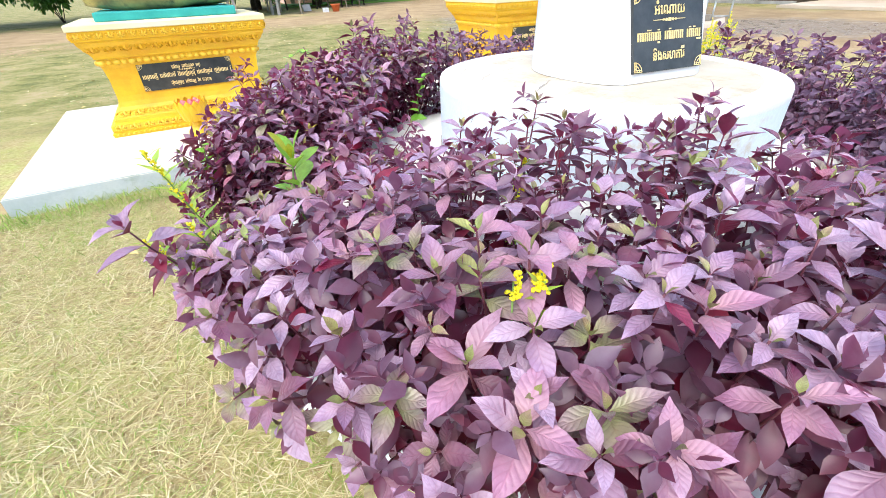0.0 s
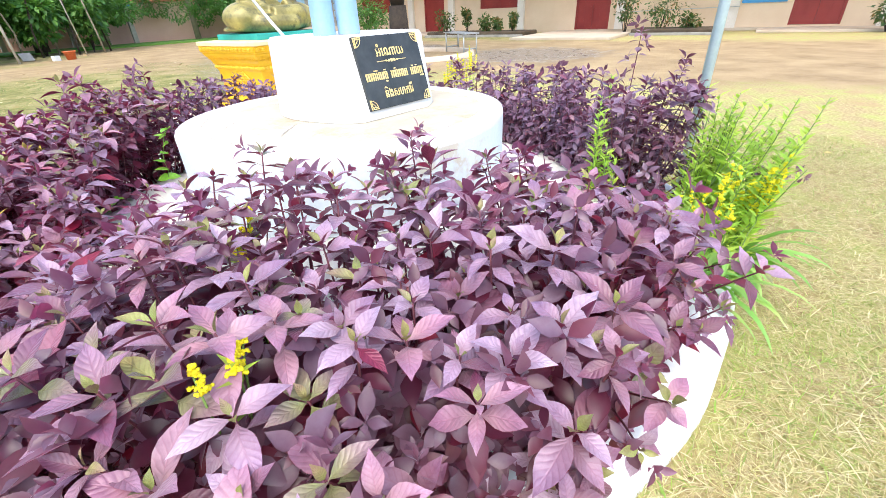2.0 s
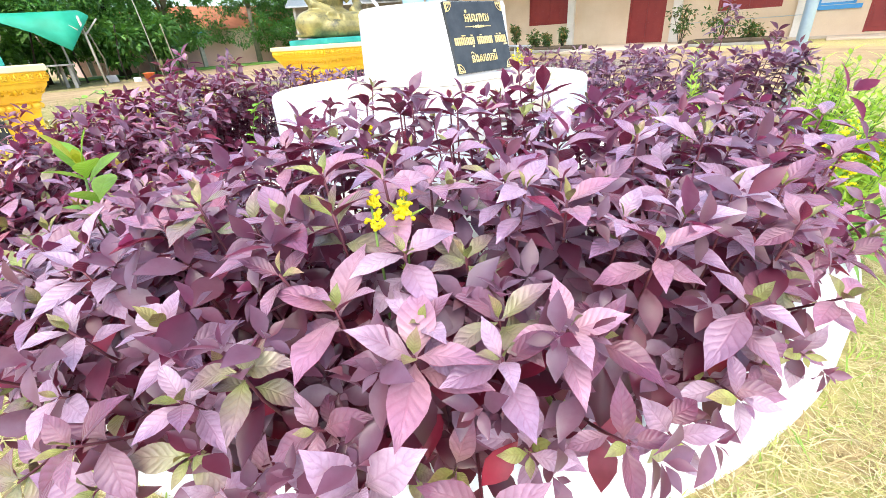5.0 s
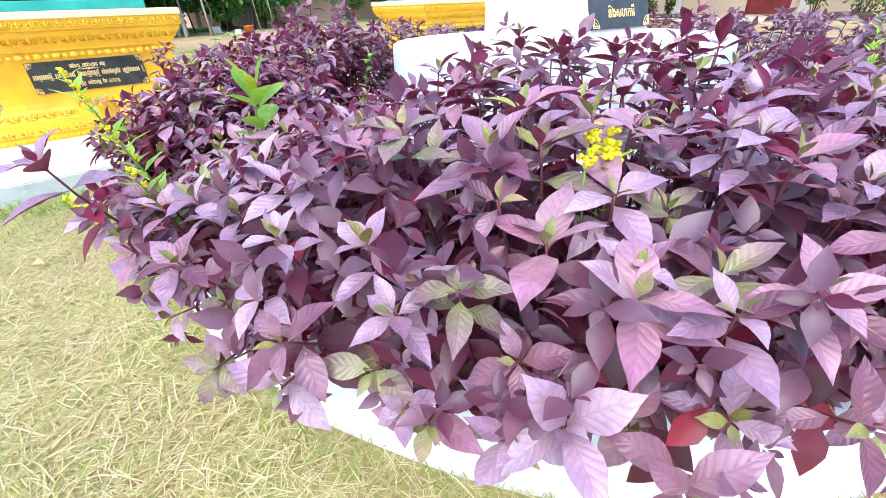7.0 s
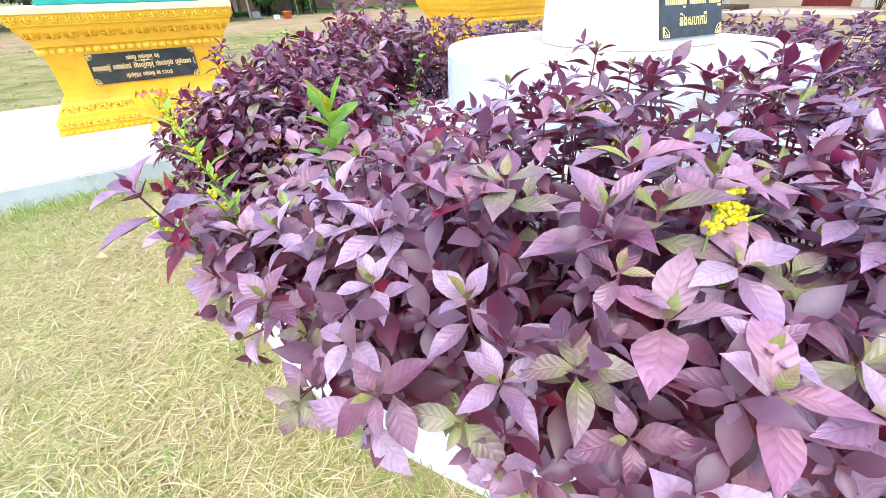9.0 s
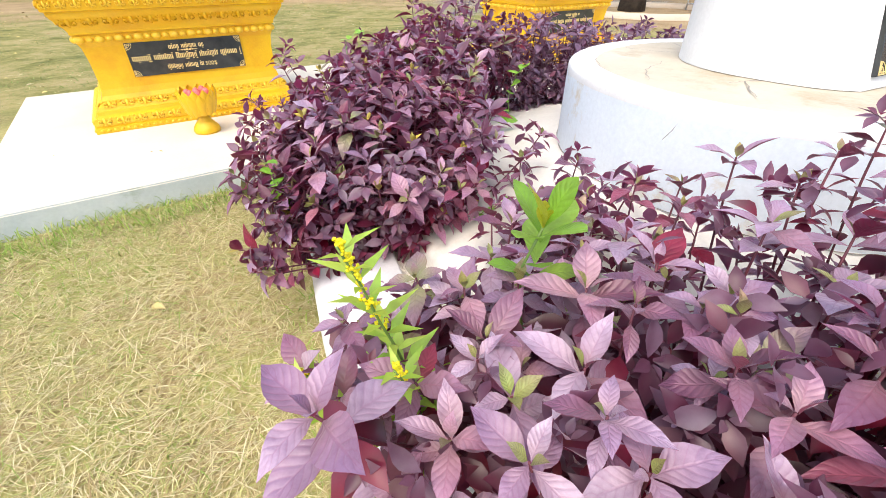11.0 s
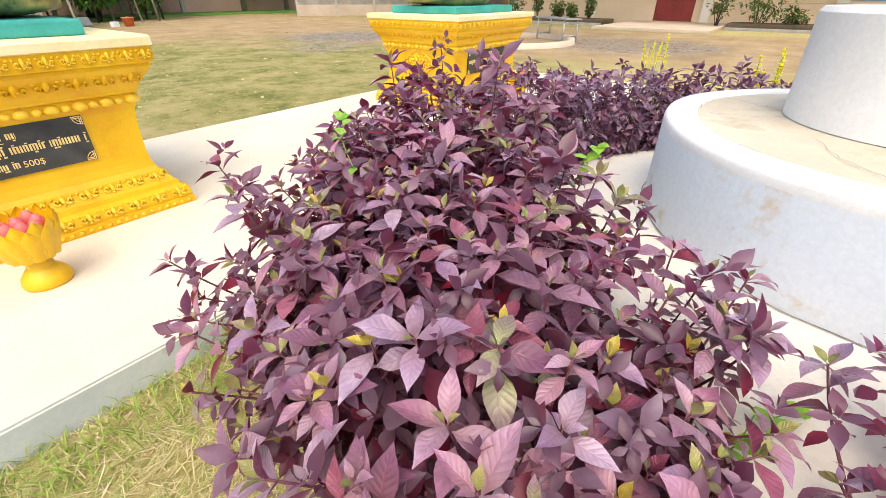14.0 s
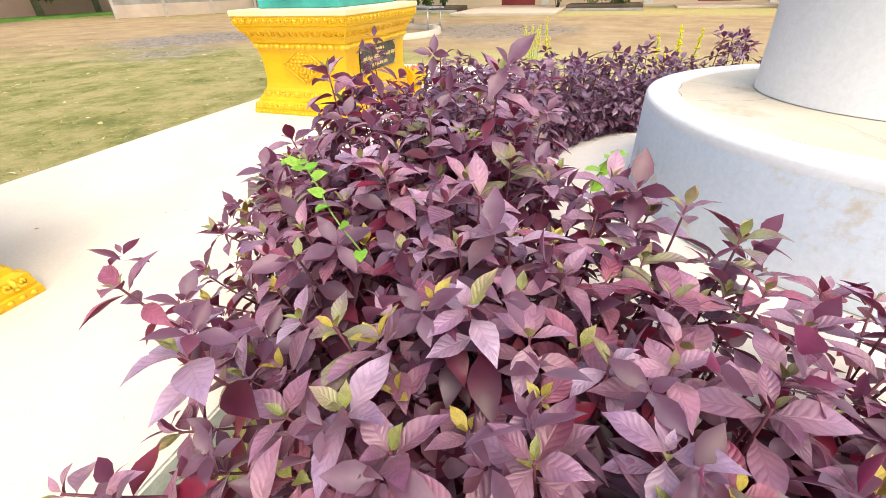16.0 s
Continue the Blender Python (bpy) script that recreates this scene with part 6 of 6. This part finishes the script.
flower_stalk((-1.24, 0.0, 0.14), (-1.435, -0.005, 0.46), "yellow goldenrod leaning over the kerb", 6, 0.16, leaf_len=0.085, full=0.6)
flower_stalk((-1.25, 0.05, 0.14), (-1.41, 0.09, 0.38), "feathery green goldenrod leaning over the kerb", 7, 0.06, leaf_len=0.07)
flower_stalk((-1.23, 0.01, 0.14), (-1.34, -0.07, 0.50), "leafy goldenrod with a small side plume", 9, 0.12, leaf_len=0.085, full=0.6)
wr = random.Random(12)
for k in range(22):
    bx_, by_ = 0.36 + wr.uniform(-0.12, 0.18), -1.06 + wr.uniform(-0.10, 0.12)
    flower_stalk((bx_, by_, 0.1), (bx_ + wr.uniform(-0.06, 0.14), by_ + wr.uniform(-0.12, 0.04), wr.uniform(0.34, 0.52)), "bright goldenrod stalk beside strap-leaved grass", 20 + k, wr.choice((0.30, 0.36, 0.26, 0.0)), leaf_len=0.085)
for k in range(30):
    bx_, by_ = 0.50 + wr.uniform(-0.14, 0.2), -1.05 + wr.uniform(-0.1, 0.12)
    flower_stalk((bx_, by_, 0.1), (bx_ + wr.uniform(0.02, 0.34), by_ + wr.uniform(-0.22, 0.04), wr.uniform(0.46, 0.64)), "tall leafy green goldenrod leaning outward", 150 + k, 0.0, leaf_len=0.09)
for k, (x, y, z) in enumerate(((0.50, -0.655, 0.63), (0.47, -0.665, 0.54), (0.55, -0.66, 0.57), (0.49, -0.70, 0.46), (0.82, -0.60, 0.66), (0.53, -0.70, 0.44), (0.56, -0.72, 0.40))):
    flower_stalk((x, y, 0.12), (x + 0.01, y + 0.01, z), "leafy green stalk standing among purple shrubs", 70 + k, 0.0, leaf_len=0.085)
for k in range(7):
    x, y = 3.3 + wr.uniform(-0.25, 0.25), 1.62 + wr.uniform(-0.15, 0.15)
    flower_stalk((x, y, 0.0), (x + wr.uniform(-0.05, 0.05), y + wr.uniform(-0.05, 0.05), wr.uniform(0.42, 0.58)), "tall yellow goldenrod growing past the slab corner", 80 + k, 0.45)
for k in range(5):
    x, y = 1.42 + wr.uniform(-0.06, 0.06), 0.58 + wr.uniform(-0.08, 0.08)
    flower_stalk((x, y, 0.1), (x + wr.uniform(0, 0.1), y + wr.uniform(-0.05, 0.05), wr.uniform(0.55, 0.68)), "yellow goldenrod behind the drum", 90 + k, 0.3)


def strap_clump(x, y, z, n, reach, label, seed):
    """A clump of arching strap leaves."""
    rng = random.Random(seed)
    ob = thing("strap_leaf_clump", label, "plant", (x, y, z), group="strap-leaved clumps")
    for k in range(n):
        a = rng.uniform(0, 6.28)
        ln = reach * rng.uniform(0.6, 1.1)
        w = rng.uniform(0.008, 0.015)
        bm = bmesh.new()
        prev = None
        p = Vector((0.02 * math.cos(a), 0.02 * math.sin(a), 0))
        el = rng.uniform(0.8, 1.45)
        side = Vector((-math.sin(a), math.cos(a), 0))
        for j in range(8):
            t = j / 7
            ww = w * (1 - t ** 3) + 0.0004
            cur = (bm.verts.new(p - side * ww + Vector((0, 0, ww * 0.4))), bm.verts.new(p), bm.verts.new(p + side * ww + Vector((0, 0, ww * 0.4))))
            if prev:
                bm.faces.new((prev[0], prev[1], cur[1], cur[0]))
                bm.faces.new((prev[1], prev[2], cur[2], cur[1]))
            prev = cur
            e = el - 1.9 * t
            p = p + Vector((math.cos(a) * math.cos(e), math.sin(a) * math.cos(e), math.sin(e))) * ln / 7
        part("leaf", bm, M_STRAP, ob, "", True)


M_STRAP = leaf_material("strap_leaf", [(0.0, (0.17, 0.40, 0.07)), (0.6, (0.29, 0.54, 0.12)), (1.0, (0.42, 0.60, 0.15))], (0.4, 0.65, 0.12), veins=False, through_light=0.3)
for k, (x, y, n) in enumerate(((0.14, -0.99, 26), (0.26, -1.05, 40), (0.40, -0.96, 30), (0.48, -1.08, 34), (0.20, -1.10, 34), (0.34, -1.14, 40))):
    strap_clump(x, y, 0.12 if k != 5 else 0.16, n, 0.28, "clump of arching bright green strap leaves", 5 + k)


# ---- grass of the lawn near the planter ----
def grass(name, label, regions, count, seed, length, material, upright=(0.05, 0.5), width=0.0013, keep=None):
    rng = np.random.default_rng(seed)
    v, f = [], []
    total = sum((x1 - x0) * (y1 - y0) for x0, x1, y0, y1 in regions)
    base = 0
    for x0, x1, y0, y1 in regions:
        n = int(count * (x1 - x0) * (y1 - y0) / total)
        x, y = rng.uniform(x0, x1, n), rng.uniform(y0, y1, n)
        fade = np.minimum.reduce([np.abs(x + 2.75) / 0.7, np.abs(y + 3.2) / 0.9, np.abs(x - 3.2) / 0.9, np.where(x < -0.95, np.abs(y + 2.1) / 0.7, 9.0)])
        ok = (rng.uniform(0, 1, n) < fade) & (np.hypot(x - CX, y - CY) > 1.425) & ~((x > -2.175) & (x < 3.46) & (y > 1.61) & (y < 3.61))
        if keep:
            ok &= keep(x, y, rng)
        x, y = x[ok], y[ok]
        n = len(x)
        a, e, ln = rng.uniform(0, 6.283, n), rng.uniform(*upright, n), length * rng.uniform(0.5, 1.25, n)
        bend = rng.uniform(-0.5, 0.5, n)
        d = np.stack([np.cos(a) * np.cos(e), np.sin(a) * np.cos(e), np.sin(e)], 1)
        a2 = a + bend * 0.8
        d2 = np.stack([np.cos(a2) * np.cos(e), np.sin(a2) * np.cos(e), np.sin(e) * 0.2], 1)
        s = np.stack([-np.sin(a), np.cos(a), np.zeros(n)], 1) * width * rng.uniform(0.6, 1.5, (n, 1))
        p0 = np.stack([x, y, rng.uniform(0.0, 0.012, n)], 1)
        p1 = p0 + d * ln[:, None] * 0.5
        p2 = p1 + d2 * ln[:, None] * 0.5
        p1[:, 2] = np.maximum(p1[:, 2], 0.003)
        p2[:, 2] = np.maximum(p2[:, 2], 0.003)
        block = np.stack([p0 - s, p0 + s, p1 + s, p1 - s, p2], 1).reshape(-1, 3)
        idx = base + 5 * np.arange(n)
        v.append(block)
        f += [(i, i + 1, i + 2, i + 3) for i in idx.tolist()] + [(i + 3, i + 2, i + 4) for i in idx.tolist()]
        base += 5 * n
    me = bpy.data.meshes.new(name)
    me.from_pydata(np.concatenate(v).tolist(), [], f)
    me.materials.append(material)
    tagged(new(name, me), label, "grass", kind="stuff")


def tufty(x, y, rng):
    return (np.sin(x * 5.1 + 1.3 * np.sin(y * 3.7)) + np.sin(y * 4.3 + 2.0 * np.sin(x * 2.9)) + rng.uniform(-1, 1, len(x))) > 0.7


NEAR = [(-2.75, -0.95, -2.1, 1.62), (-0.95, 3.2, -3.2, -0.8)]
grass("dry_grass", "matted dry straw-coloured grass", NEAR, 190000, 1, 0.052, M_STRAW, (0.0, 0.5), 0.0006, lambda x, y, rng: np.sin(x * 3.1 + 1.7 * np.sin(y * 2.3)) + np.sin(y * 2.7 + 2.0 * np.sin(x * 1.9)) + rng.uniform(-1.1, 1.1, len(x)) > -1.1)
grass("long_straw", "longer pale straw lying loose on the lawn", NEAR, 60000, 6, 0.095, M_STRAW, (0.0, 0.30), 0.001)
grass("green_tufts", "scattered green blades in the dry lawn", NEAR, 60000, 2, 0.05, M_LUSH, (0.1, 1.0), 0.0009, tufty)
grass("edge_grass", "green grass along the slab edge", [(-2.4, -0.8, 1.43, 1.612)], 1500, 3, 0.08, M_LUSH, (0.25, 1.3), 0.0013)
grass("edge_grass", "green grass along the kerb", [(-1.55, 0.8, -1.4, 0.9)], 5000, 4, 0.06, M_LUSH, (0.5, 1.4), 0.0013, lambda x, y, rng: np.hypot(x - CX, y - CY) < 1.49)
M_LITTER = leaf_material("dead_leaf", [(0.0, (0.34, 0.20, 0.08)), (0.4, (0.58, 0.46, 0.20)), (0.7, (0.74, 0.64, 0.22)), (1.0, (0.80, 0.74, 0.50))], (0.3, 0.2, 0.08), "island", veins=False, gloss=0.7)
litter_rng = random.Random(4)
ME_DRY = blade_mesh("leaf", blade(0.5, 0.5, 0.35, wave=0.2), M_LITTER)
for k in range(14):
    x, y = (litter_rng.uniform(-2.4, -1.5), litter_rng.uniform(-1.2, 1.4)) if k < 8 else (litter_rng.uniform(0.6, 2.6), litter_rng.uniform(-2.6, -1.4))
    o = tagged(new("fallen_leaf", ME_DRY), "dry brown fallen leaf on the grass", "leaf", "fallen leaves")
    o.matrix_basis = leaf_frame(Vector((x, y, 0.02)), Vector((litter_rng.uniform(-1, 1), litter_rng.uniform(-1, 1), 0)), Vector((0, 0, 1)), 0.05, 0.3)


# ---- yard beyond the slab: low tufts and litter; straw in the bed ----
def patchy(x, y, rng):
    return (np.sin(x * 1.7 + 1.3 * np.sin(y * 1.3)) + np.sin(y * 1.9 + 2.0 * np.sin(x * 1.1)) + rng.uniform(-1.4, 1.4, len(x))) > 0.8


M_YARDGRASS = leaf_material("yard_grass_blade", [(0.0, (0.10, 0.19, 0.03)), (0.6, (0.20, 0.28, 0.05)), (1.0, (0.32, 0.30, 0.11))], (0.2, 0.3, 0.06), "island", veins=False, gloss=0.6)
YARD = [(-9.0, 5.0, 3.65, 12.0)]
grass("yard_grass", "thin green grass in patches on the yard", YARD, 60000, 11, 0.036, M_YARDGRASS, (0.15, 0.8), 0.0026, patchy)
grass("yard_straw", "dry straw and twigs strewn over the yard", YARD, 7000, 12, 0.06, M_STRAW, (0.0, 0.15), 0.0022)
bits = Foliage()
for k in range(900):
    x, y = litter_rng.uniform(-9, 6), litter_rng.uniform(3.7, 13)
    bits.add(FAR_SPECS[k % 3], leaf_frame(Vector((x, y, 0.008)), Vector((litter_rng.uniform(-1, 1), litter_rng.uniform(-1, 1), 0)), Vector((0, 0, 1)), litter_rng.uniform(0.03, 0.075), litter_rng.uniform(-0.4, 0.4)))
o = new("leaf_litter", bits.mesh("leaf_litter", M_LITTER))
tagged(o, "small dry fallen leaves scattered over the yard", "leaf litter", kind="stuff")

rng = np.random.default_rng(5)
v, f = [], []
for k in range(190):
    a, r = rng.uniform(164.0, 179.0), 1.145 + rng.normal(0, 0.026)
    p = ring_at(min(1.18, max(1.10, r)), a, 0.128 + abs(rng.normal(0, 0.014)))
    way = Vector((rng.normal(0, 0.35), -1, rng.normal(0.05, 0.16))).normalized() * rng.uniform(0.05, 0.17)
    side = Vector((0.0009, 0.0003, 0))
    q = p + way * 0.5 + Vector((rng.normal(0, 0.008), 0, 0.006))
    e = p + way
    e.z = max(e.z, 0.125)
    i = len(v)
    v += [tuple(p - side), tuple(p + side), tuple(q + side), tuple(q - side), tuple(e)]
    f += [(i, i + 1, i + 2, i + 3), (i + 3, i + 2, i + 4)]
me = bpy.data.meshes.new("straw")
me.from_pydata(v, [], f)
me.materials.append(M_STRAW)
tagged(new("bed_straw", me), "dry straw lying in the bed behind the kerb", "straw", kind="stuff")

specks = Foliage()
for k in range(70):
    x, y = litter_rng.uniform(-2.1, 3.3), litter_rng.uniform(1.7, 3.5)
    if min(abs(x - P1X), abs(x - P2X)) < 0.62 and abs(y - PY) < 0.62:
        continue
    specks.add(FAR_SPECS[k % 3], leaf_frame(Vector((x, y, 0.1035)), Vector((litter_rng.uniform(-1, 1), litter_rng.uniform(-1, 1), 0)), Vector((0, 0, 1)), litter_rng.uniform(0.006, 0.022), litter_rng.uniform(-0.3, 0.3)))
tagged(new("slab_litter", specks.mesh("slab_litter", M_LITTER)), "tiny dry leaf bits lying on the slab", "leaf litter", kind="stuff")
